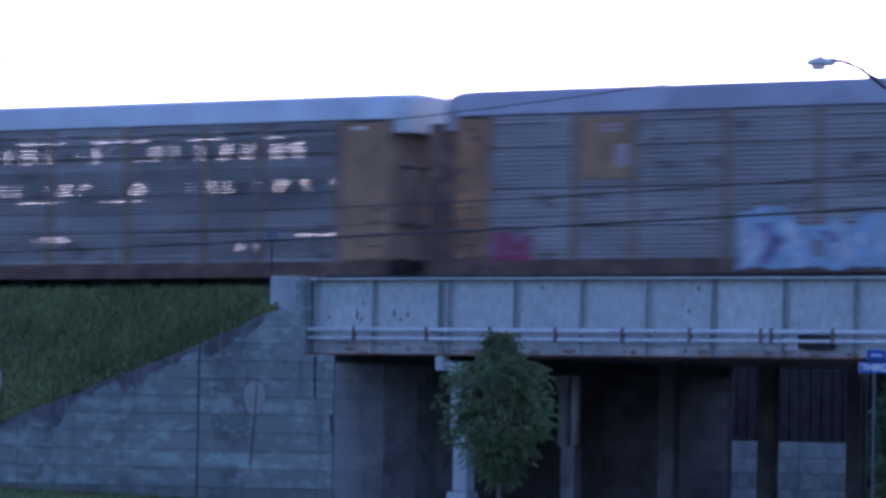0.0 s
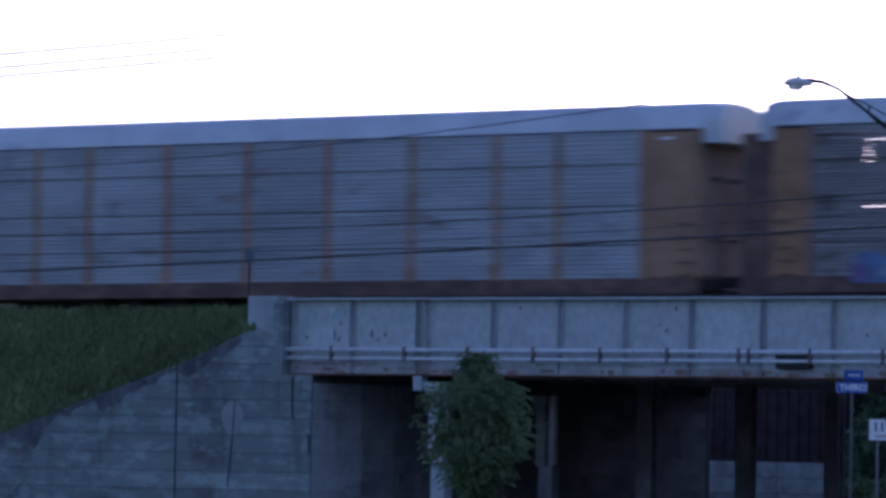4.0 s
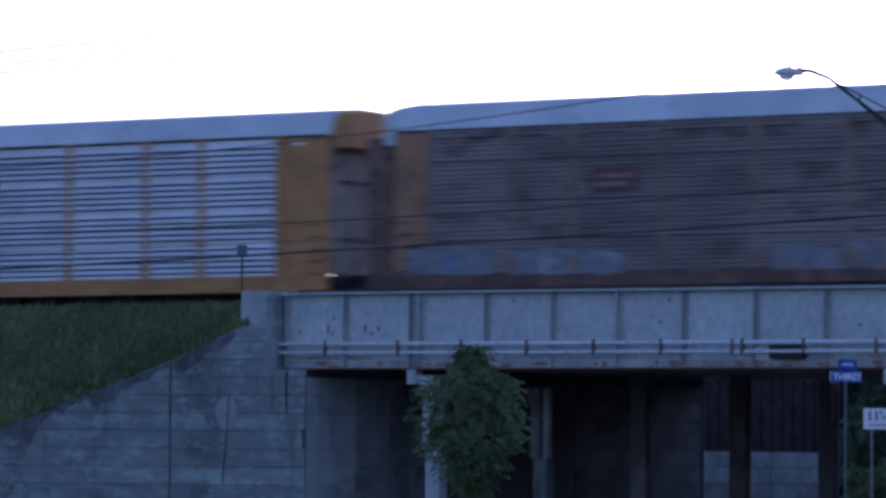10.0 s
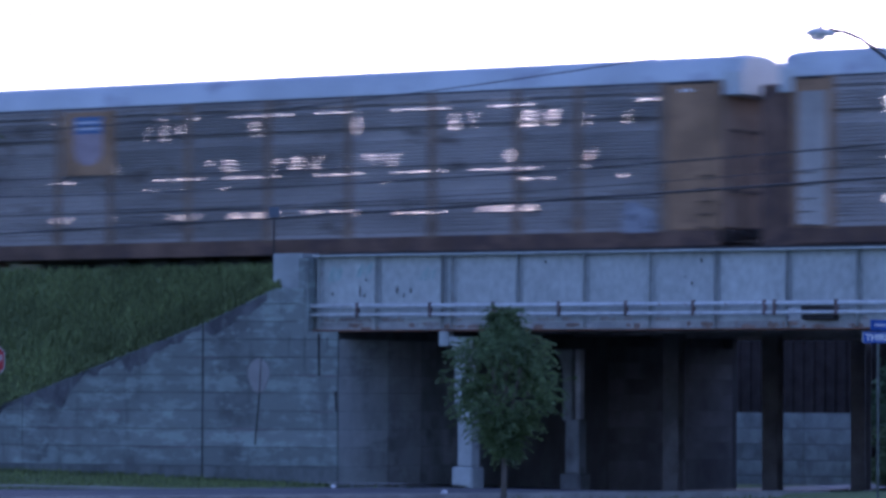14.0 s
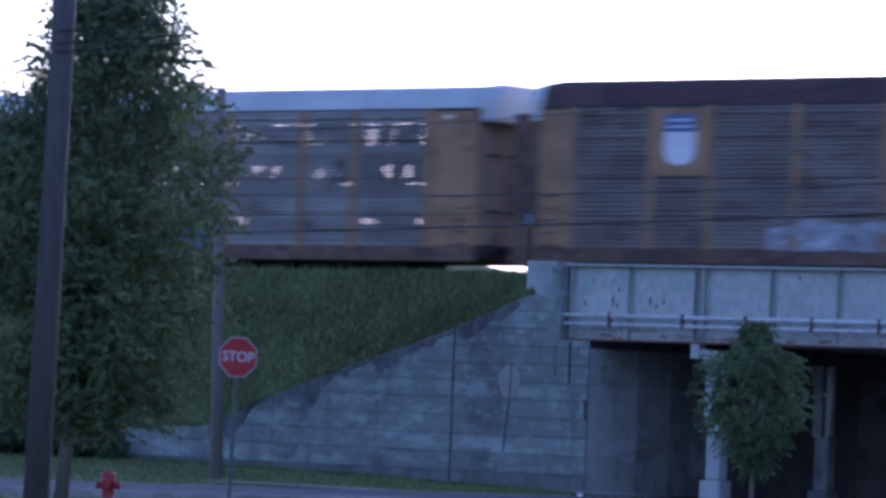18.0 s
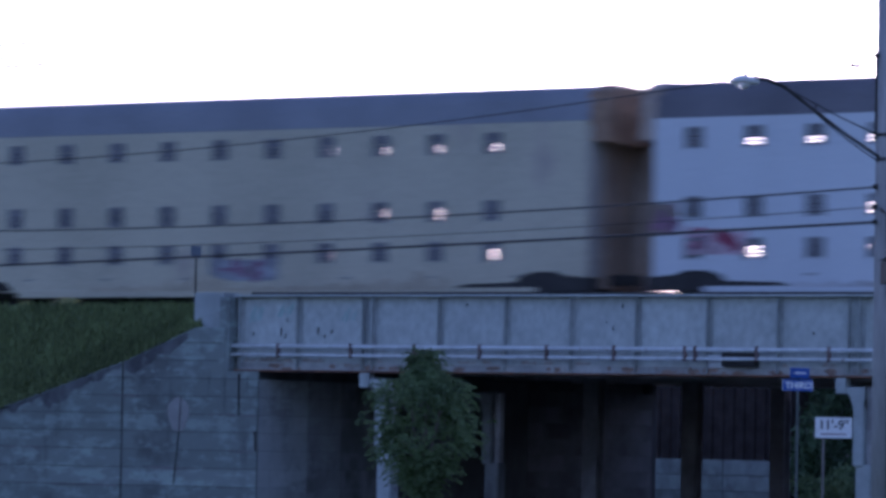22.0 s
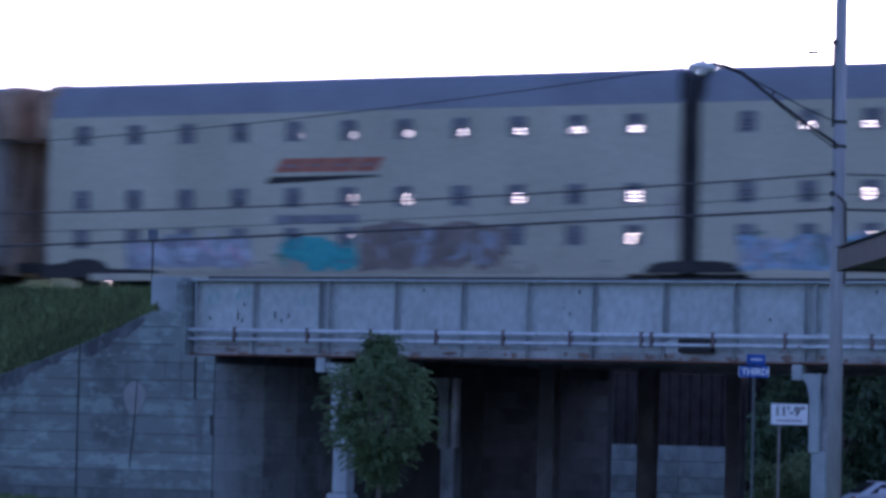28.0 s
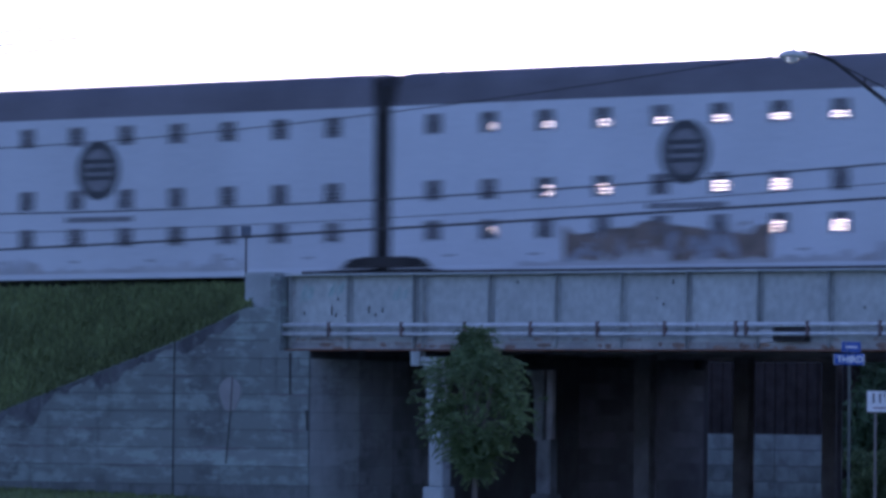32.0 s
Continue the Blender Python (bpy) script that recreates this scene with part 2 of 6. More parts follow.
def leafy(m, share):
    """Lets part of the light through, as thin leaves do."""
    nt = m.node_tree
    out, body = nt.nodes["Material Output"], nt.nodes["Principled BSDF"]
    thin, mix = nt.nodes.new("ShaderNodeBsdfTranslucent"), nt.nodes.new("ShaderNodeMixShader")
    nt.links.new(body.inputs["Base Color"].links[0].from_socket, thin.inputs["Color"])
    mix.inputs[0].default_value = share
    nt.links.new(body.outputs[0], mix.inputs[1])
    nt.links.new(thin.outputs[0], mix.inputs[2])
    nt.links.new(mix.outputs[0], out.inputs["Surface"])
    return m


LEAF = leafy(paint("leaf_green", (0.14, 0.2, 0.09), 0.8, 0, 8, 1.6, 0.3, 0.0, islands=0.25), 0.4)
LEAFDARK = leafy(paint("leaf_dark_green", (0.15, 0.2, 0.092), 0.75, 0, 8, 0.7, 0.35, 0.0, islands=0.22), 0.4)
SIGNRED = paint("sign_red", (0.4, 0.025, 0.03), 0.4, 0, 10, 2, 0.08, 0.02)
# The sign white toned down in its colour for the stop sign.
SIGNDIM = paint("dimmed_sign_white", (0.5, 0.48, 0.5), 0.5, 0, 10, 2, 0.06, 0.02)
SIGNWHITE = paint("sign_white", (0.8, 0.8, 0.8), 0.4, 0, 10, 2, 0.04, 0.02)
SIGNBLUE = paint("sign_blue", (0.04, 0.1, 0.42), 0.4, 0, 10, 2, 0.08, 0.02)
SIGNBLACK = paint("sign_black", (0.02, 0.02, 0.02), 0.5, 0, 10, 2, 0.05, 0.0)
POSTDARK = paint("dull_green_post", (0.12, 0.135, 0.125), 0.6, 0.3, 25, 4, 0.15, 0.1)
SCRAWL = paint("faded_scrawl", (0.31, 0.46, 0.43), 0.6, 0, 20, 3, 0.12, 0.05)
PLATEBLUE = paint("dull_blue_plate", (0.1, 0.12, 0.15), 0.5, 0, 20, 3, 0.15, 0.05)
DIRT = paint("girder_dirt", (0.37, 0.335, 0.3), 0.8, 0, 25, 4, 0.2, 0.1)
CLAD = paint("dark_cladding", (0.05, 0.041, 0.039), 0.7, 0, 15, 2, 0.2, 0.1)
HYDRANT = paint("hydrant_red", (0.3, 0.025, 0.025), 0.45, 0, 20, 4, 0.12, 0.1)
BROWN = paint("dark_brown_trim", (0.06, 0.042, 0.035), 0.6, 0, 15, 2, 0.2, 0.1)
SHINGLE = paint("grey_shingles", (0.17, 0.17, 0.18), 0.9, 0, 20, 3, 0.25, 0.6)
CARWHITE = paint("white_car_paint", (0.75, 0.76, 0.77), 0.25, 0, 10, 1, 0.03, 0)
GLASSDARK = paint("dark_car_glass", (0.02, 0.022, 0.025), 0.1, 0, 10, 1, 0.05, 0)
TYRE = paint("tyre_rubber", (0.02, 0.02, 0.02), 0.9, 0, 20, 3, 0.1, 0.2)
TAILRED = paint("tail_lamp_red", (0.4, 0.01, 0.01), 0.3, 0, 10, 1, 0.05, 0)
CLAD.node_tree.nodes["Principled BSDF"].inputs["Specular IOR Level"].default_value = 0.1
# train paints
PANEL_GREY = paint("galvanised_panels", (0.285, 0.27, 0.252), 0.65, 0.05, 24, 0.8, 0.2, 0.06, (0.15, 0.135, 0.12, 0.58), 0.14)
PANEL_ZINC = paint("zinc_grey_panels", (0.34, 0.315, 0.29), 0.65, 0.05, 24, 0.8, 0.2, 0.06, (0.2, 0.175, 0.15, 0.58), 0.14)
PANEL_DULL = paint("dull_galvanised_panels", (0.2, 0.19, 0.175), 0.65, 0.05, 24, 0.8, 0.2, 0.06, (0.14, 0.125, 0.11, 0.58), 0.14)
PANEL_DARK = paint("dull_panels", (0.14, 0.14, 0.145), 0.65, 0.05, 24, 0.8, 0.2, 0.06, (0.11, 0.1, 0.1, 0.6), 0.12)
PANEL_RUSTY = paint("rusty_dull_panels", (0.225, 0.19, 0.168), 0.7, 0.05, 24, 0.8, 0.2, 0.06, (0.13, 0.1, 0.085, 0.55), 0.14)
PANEL_BRIGHT = paint("fresh_white_panels", (0.8, 0.8, 0.76), 0.45, 0, 24, 0.9, 0.06, 0.04, (0.68, 0.66, 0.66, 0.62), 0.05)
PANEL_PALE = paint("pale_panels", (0.55, 0.56, 0.58), 0.5, 0.05, 24, 0.9, 0.16, 0.05, (0.42, 0.38, 0.34, 0.56), 0.1)
PANEL_MID = paint("faded_grey_panels", (0.36, 0.375, 0.385), 0.6, 0.05, 24, 0.9, 0.16, 0.05, (0.26, 0.24, 0.23, 0.6), 0.1)
SILL_RUST = paint("rusty_side_sill", (0.15, 0.095, 0.065), 0.8, 0, 24, 1.0, 0.3, 0.2, (0.09, 0.06, 0.05, 0.5))
PANEL_WHITE = paint("bright_panels", (0.6, 0.62, 0.62), 0.45, 0.15, 24, 0.9, 0.12, 0.05, (0.42, 0.4, 0.4, 0.63), 0.07)
POST_BROWN = paint("oxide_brown_posts", (0.225, 0.165, 0.115), 0.75, 0, 24, 1.4, 0.25, 0.15, (0.12, 0.07, 0.05, 0.6))
POST_RUST = paint("rust_brown_end_paint", (0.3, 0.168, 0.085), 0.75, 0, 24, 1.1, 0.28, 0.12, (0.15, 0.09, 0.06, 0.57))
POST_YELLOW = paint("yellow_car_paint", (0.4, 0.205, 0.06), 0.6, 0, 24, 1.2, 0.18, 0.1, (0.25, 0.15, 0.07, 0.62))
POST_TAN = paint("faded_yellow_paint", (0.31, 0.195, 0.105), 0.7, 0, 24, 1.2, 0.2, 0.12, (0.18, 0.11, 0.07, 0.6))
POST_MAROON = paint("maroon_car_paint", (0.11, 0.052, 0.05), 0.65, 0, 24, 1.3, 0.22, 0.12)
POST_WHITE = paint("pale_car_paint", (0.5, 0.53, 0.58), 0.6, 0, 24, 1.2, 0.15, 0.1)
ROOF_PALE = paint("pale_roof_sheet", (0.56, 0.6, 0.6), 0.5, 0.2, 20, 0.5, 0.1, 0.06, (0.42, 0.43, 0.46, 0.6))
ROOF_GREY = paint("grey_roof_sheet", (0.365, 0.36, 0.39), 0.55, 0.2, 20, 0.5, 0.14, 0.06, (0.26, 0.25, 0.27, 0.6))
ROOF_UNIT = paint("slate_roof_sheet", (0.225, 0.235, 0.25), 0.6, 0.1, 20, 0.5, 0.1, 0.06)
ROOF_SOOTY = paint("sooty_roof_sheet", (0.15, 0.145, 0.155), 0.7, 0.1, 20, 0.5, 0.15, 0.06)
ROOF_DARK = paint("rusty_roof_sheet", (0.085, 0.055, 0.05), 0.8, 0.1, 20, 0.5, 0.25, 0.1)
BEIGE = paint("beige_car_paint", (0.485, 0.455, 0.335), 0.6, 0, 16, 0.35, 0.07, 0.04, (0.4, 0.35, 0.29, 0.64), 0.04, 0.5)
WHITE = paint("white_car_side", (0.61, 0.64, 0.665), 0.55, 0, 16, 0.35, 0.05, 0.04, (0.5, 0.5, 0.5, 0.66), 0.04, 0.5)
GRIME = paint("brown_grime_on_beige", (0.4, 0.355, 0.26), 0.75, 0, 16, 0.6, 0.12, 0.04, (0.33, 0.28, 0.21, 0.6), 0.04, 0.5)
GRIME_PALE = paint("grey_grime_on_white", (0.48, 0.49, 0.5), 0.75, 0, 16, 0.6, 0.12, 0.04, (0.38, 0.36, 0.35, 0.6), 0.04, 0.5)
END_RACK = paint("brown_end_door", (0.3, 0.225, 0.165), 0.85, 0, 20, 1.2, 0.3, 0.1, (0.15, 0.11, 0.09, 0.55), 0, 0.5, True, 0.2)
END_BROWN = paint("dirty_brown_end", (0.42, 0.34, 0.265), 0.85, 0, 20, 1.2, 0.3, 0.1, (0.19, 0.145, 0.12, 0.55), 0, 0.5, True, 0.2)
END_GREY = paint("weathered_grey_end", (0.42, 0.4, 0.36), 0.85, 0, 20, 1.0, 0.2, 0.1, (0.24, 0.2, 0.17, 0.58), 0, 0.4, True, 0.2)
END_RUST = paint("rusty_end_panel", (0.31, 0.21, 0.135), 0.85, 0, 20, 1.2, 0.3, 0.2)
SHIELD_BLUE = paint("emblem_blue", (0.1, 0.165, 0.31), 0.5, 0, 10, 2, 0.1, 0)
SHIELD_PALE = paint("emblem_pale", (0.36, 0.29, 0.31), 0.5, 0, 10, 2, 0.1, 0)
SHIELD_WHITE = paint("emblem_white", (0.75, 0.76, 0.8), 0.5, 0, 10, 2, 0.06, 0)
LOGO_RED = paint("mark_red", (0.36, 0.12, 0.07), 0.5, 0, 10, 2, 0.1, 0)
SEAL = paint("round_seal_black", (0.05, 0.055, 0.06), 0.5, 0, 10, 2, 0.15, 0)
DIM = paint("faded_lettering", (0.2, 0.2, 0.21), 0.6, 0, 10, 2, 0.15, 0)
# Near-black: the dimness inside the cars is put into the loads' colour.
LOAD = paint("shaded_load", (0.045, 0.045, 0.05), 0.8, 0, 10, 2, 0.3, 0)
SPRAY = {n: paint("spray_" + n, c, 0.6, 0, 14, 2.2, 0.25, 0.03) for n, c in {
    "yellow": (0.42, 0.42, 0.1), "red": (0.26, 0.045, 0.09), "blue": (0.1, 0.17, 0.3), "sky": (0.28, 0.38, 0.48), "white": (0.46, 0.48, 0.52),
    "purple": (0.15, 0.12, 0.23), "plum": (0.22, 0.12, 0.18), "green": (0.14, 0.22, 0.15), "teal": (0.07, 0.33, 0.32), "brown": (0.2, 0.16, 0.13),
    "pink": (0.46, 0.34, 0.38), "grey": (0.3, 0.31, 0.34), "violet": (0.15, 0.15, 0.42), "dim": (0.19, 0.2, 0.215)}.items()}


# ---- geometry: a form is a pair (points, faces) ----
def box(x0, x1, y0, y1, z0, z1):
    v = [(x, y, z) for z in (z0, z1) for y in (y0, y1) for x in (x0, x1)]
    return v, [(0, 2, 3, 1), (4, 5, 7, 6), (0, 1, 5, 4), (2, 6, 7, 3), (0, 4, 6, 2), (1, 3, 7, 5)]


def slab(x0, x1, y0, y1, z0, z1, c=0.02):
    """A box with its edges chamfered by c."""
    v, f = [], []
    bm = bmesh.new()
    bmesh.ops.create_cube(bm, size=1)
    for p in bm.verts:
        p.co = (x0 if p.co.x < 0 else x1, y0 if p.co.y < 0 else y1, z0 if p.co.z < 0 else z1)
    bmesh.ops.bevel(bm, geom=bm.edges[:], offset=c, segments=1, affect="EDGES")
    bm.verts.index_update()
    v = [tuple(p.co) for p in bm.verts]
    f = [tuple(p.index for p in q.verts) for q in bm.faces]
    bm.free()
    return v, f


def join(*forms):
    v, f = [], []
    for a, b in forms:
        k = len(v)
        v += a
        f += [tuple(i + k for i in q) for q in b]
    return v, f


def moved(form, m):
    return [tuple(m @ Vector(p)) for p in form[0]], form[1]


def prism(outline, y0, y1):
    """An outline in x, z drawn out along y."""
    n = len(outline)
    v = [(x, y0, z) for x, z in outline] + [(x, y1, z) for x, z in outline]
    f = [tuple(range(n)), tuple(range(2 * n - 1, n - 1, -1))] + [(i, i + n, (i + 1) % n + n, (i + 1) % n) for i in range(n)]
    return v, f


def tube(points, radii, sides=8, cap=True):
    v, f = [], []
    pts = [Vector(p) for p in points]
    for i, p in enumerate(pts):
        d = (pts[min(i + 1, len(pts) - 1)] - pts[max(i - 1, 0)]).normalized()
        a = d.orthogonal().normalized() if abs(d.z) > 0.9 else d.cross(Vector((0, 0, 1))).normalized()
        b = d.cross(a)
        r = radii[i] if isinstance(radii, (list, tuple)) else radii
        v += [tuple(p + r * (math.cos(q) * a + math.sin(q) * b)) for q in [2 * math.pi * j / sides for j in range(sides)]]
    for i in range(len(pts) - 1):
        for j in range(sides):
            f.append((i * sides + j, i * sides + (j + 1) % sides, (i + 1) * sides + (j + 1) % sides, (i + 1) * sides + j))
    if cap:
        f += [tuple(range(sides))[::-1], tuple(range((len(pts) - 1) * sides, len(pts) * sides))]
    return v, f


def loft(rings, closed=True):
    """Rings of equal counts of points, skinned one to the next, with both ends closed."""
    n, v, f = len(rings[0]), [], []
    for r in rings:
        v += [tuple(p) for p in r]
    for i in range(len(rings) - 1):
        for j in range(n if closed else n - 1):
            f.append((i * n + j, i * n + (j + 1) % n, (i + 1) * n + (j + 1) % n, (i + 1) * n + j))
    if closed:
        f += [tuple(range(n))[::-1], tuple(range((len(rings) - 1) * n, len(rings) * n))]
    return v, f


def sheet(form, material, name="mesh", smooth=False):
    me = bpy.data.meshes.new(name)
    me.from_pydata(form[0], [], form[1])
    if material:
        me.materials.append(material)
    bm = bmesh.new()
    bm.from_mesh(me)
    bmesh.ops.recalc_face_normals(bm, faces=bm.faces[:])
    bm.to_mesh(me)
    bm.free()
    if smooth:
        me.polygons.foreach_set("use_smooth", [True] * len(me.polygons))
    me.update()
    return me


def part(name, form, material, parent, label="", m=None, smooth=False):
    """One mesh object under a thing or a part; form may be a mesh that is shared."""
    data = form if isinstance(form, bpy.types.Mesh) else sheet(form, material, name, smooth)
    ob = new(name, data)
    ob.parent = parent
    if m is not None:
        ob.matrix_basis = m
    if label:
        tagged(ob, label)
    return ob


def thing(name, m, label, category, group="", kind=""):
    ob = new(name)
    ob.matrix_basis = m
    return tagged(ob, label, category, group, kind)


def solid(name, form, material, label, category, kind="", m=None, smooth=False, group=""):
    ob = new(name, sheet(form, material, name, smooth))
    if m is not None:
        ob.matrix_basis = m
    return tagged(ob, label, category, group, kind)


# ---- ground ----
def build_ground():
    ns = [-3000, -900, -300, -140, -104, -75, -50, -30, -20, -12, -4, 0, 4, 7, 10, 20, 30, 45, 70, 150, 500, 3000]
    ss = [-3000, -900, -300, -120, -60, -30, -15, -5, 0, 5, 10, 15, 20, 30, 60, 120, 300, 900, 3000]
    v = [tuple(at(s, n, ground_z(n))) for n in ns for s in ss]
    k = len(ss)
    f = [(i * k + j, i * k + j + 1, (i + 1) * k + j + 1, (i + 1) * k + j) for i in range(len(ns) - 1) for j in range(k - 1)]
    solid("ground", (v, f), TURF, "mown green grass ground sloping gently to the underpass", "ground", "structure")


def strip(points, width, lift):
    """A band along a line in the plan, laid on the ground."""
    v, f = [], []
    for i, (s, n) in enumerate(points):
        a, b = points[max(i - 1, 0)], points[min(i + 1, len(points) - 1)]
        d = Vector((b[0] - a[0], b[1] - a[1])).normalized()
        for e in (-0.5, -0.17, 0.17, 0.5):
            p = (s - d.y * width * e, n + d.x * width * e)
            v.append(tuple(at(p[0], p[1], ground_z(p[1]) + lift)))
    for i in range(len(points) - 1):
        for j in range(3):
            f.append((4 * i + j, 4 * i + j + 1, 4 * i + j + 5, 4 * i + j + 4))
    return v, f


def build_roads():
    under = [(8.65, n) for n in (-95, -80, -60, -50, -45, -40, -35, -30, -25, -20, -17, -14, -10, -7, -4, -1, 1, 4, 7, 10, 15, 20, 25, 30, 38, 45, 57, 70, 90, 120, 200)]
    solid("road", strip(under, 12.7, 0.03), ASPHALT, "worn grey asphalt road dipping under the railway bridge", "road", "structure")
    solid("road_marking", strip([(15.0, -44.0), (15.0, -40.3)], 0.12, 0.036), SIGNWHITE, "worn white line at the road's edge", "road marking", "structure")
    for s, lift, width in ((2.2, 0.045, 0.16), (15.1, 0.16, 0.3)):
        lay_kerb([(s, n) for n in range(-90, -3, 3)], lift, width)
    walkway = [(0.2, n) for n in (-6, -4, 0, 4, 7, 10, 15, 21, 30)]
    solid("pavement", strip(walkway, 3.4, 0.12), KERB, "concrete footway under the bridge", "pavement", "structure")
    solid("pavement_ramp", strip([(-3.0, -18.6), (-1.0, -18.2), (0.6, -18.0), (2.0, -17.9)], 2.2, 0.06), KERB, "pale concrete ramp from the road onto the grass", "pavement", "structure")


def lay_kerb(rows, lift, width):
    v, f = strip(rows, width, lift)
    k = len(v)
    v = v + [(x, y, z - 0.25) for x, y, z in v]
    f = f + [(4 * i, 4 * i + 4, 4 * i + 4 + k, 4 * i + k) for i in range(len(rows) - 1)]
    f += [(4 * i + 3, 4 * i + 7, 4 * i + 7 + k, 4 * i + 3 + k) for i in range(len(rows) - 1)]
    solid("kerb", (v, f), KERB, "worn concrete kerb along the street", "kerb", "structure")


FLARE = radians(12)
TOPLINE = ([0, 1.02, 1.03, 2.0, 4.2, 7.1, 10.4, 11.2, 12.2, 16, 24, 40], [3.47, 3.47, 4.72, 4.72, 3.73, 2.67, 1.43, 0.97, 0.58, 0.38, 0.2, -0.3])


def wall_point(u, out=0.0):
    """Plan place u metres along the wing wall from its corner, out metres proud of it."""
    return -2.4 - u * math.cos(FLARE) + out * math.sin(FLARE), -2.3 - u * math.sin(FLARE) - out * math.cos(FLARE)


def wall_top(u):
    return float(np.interp(u, *TOPLINE))


def lawn_z(u, out):
    """The lawn before the wing wall, which banks up a little against its foot."""
    n = wall_point(u, out)[1]
    return ground_z(n) + 0.015 + float(np.interp(u, [0, 2, 5, 9, 15, 26], [0.0, 0.03, 0.13, 0.22, 0.33, 0.36])) * max(0.0, 1 - out / 9.0)


def build_lawn():
    us, outs = [-0.4, 1, 2.5, 4, 6, 8, 10, 12, 14, 16, 18, 20, 23, 26], [-0.05, 0.6, 1.4, 2.6, 4.2, 6.2, 8.0, 9.2]
    v = []
    for u in us:
        for o in outs:
            a, b = wall_point(u, o)
            v.append(tuple(at(a, b, lawn_z(u, o) - (0.05 if o > 9 else 0))))
    k = len(outs)
    f = [(i * k + j, i * k + j + 1, (i + 1) * k + j + 1, (i + 1) * k + j) for i in range(len(us) - 1) for j in range(k - 1)]
    solid("lawn", (v, f), TURF, "green lawn banked gently against the foot of the wing wall", "lawn", "structure")
    rng, v, f = random.Random(61), [], []
    for _ in range(9000):
        u, o = rng.uniform(-0.2, 25), rng.uniform(0.0, 8.6)
        p = at(*wall_point(u, o), lawn_z(u, o) - 0.01)
        a, h, k = rng.uniform(0, 6.28), rng.uniform(0.04, 0.12), len(v)
        d = Vector((0.035 * math.cos(a), 0.035 * math.sin(a), 0))
        v += [tuple(p - d), tuple(p + d), tuple(p + Vector((rng.uniform(-0.05, 0.05), 0, h)))]
        f.append((k, k + 1, k + 2))
    solid("lawn_grass", (v, f), GRASS, "short uneven grass blades on the lawn", "grass", "stuff")
    for u, o, r in ((15.3, 0.9, 0.9), (16.6, 1.0, 1.25), (18.3, 0.9, 1.35), (20.2, 1.1, 1.4), (22.0, 1.0, 1.3)):
        p = at(*wall_point(u, o))
        bush = thing("bush", pose(p.x, p.y, lawn_z(u, o)), "dark shapeless bush at the low end of the wing wall", "bush", "bushes at the wall")
        cl = [((rng.uniform(-r, r) * 0.8, rng.uniform(-r, r) * 0.5, rng.uniform(0.15, r * 0.85)), r * 0.4) for _ in range(16)]
        part("stem", tube([(0, 0, -0.1), (0.03, 0.02, r * 0.6)], [0.05, 0.02], 6), BARK, bush)
        part("crown", foliage(rng, cl, 0.1, 700), LEAFFAR, bush)


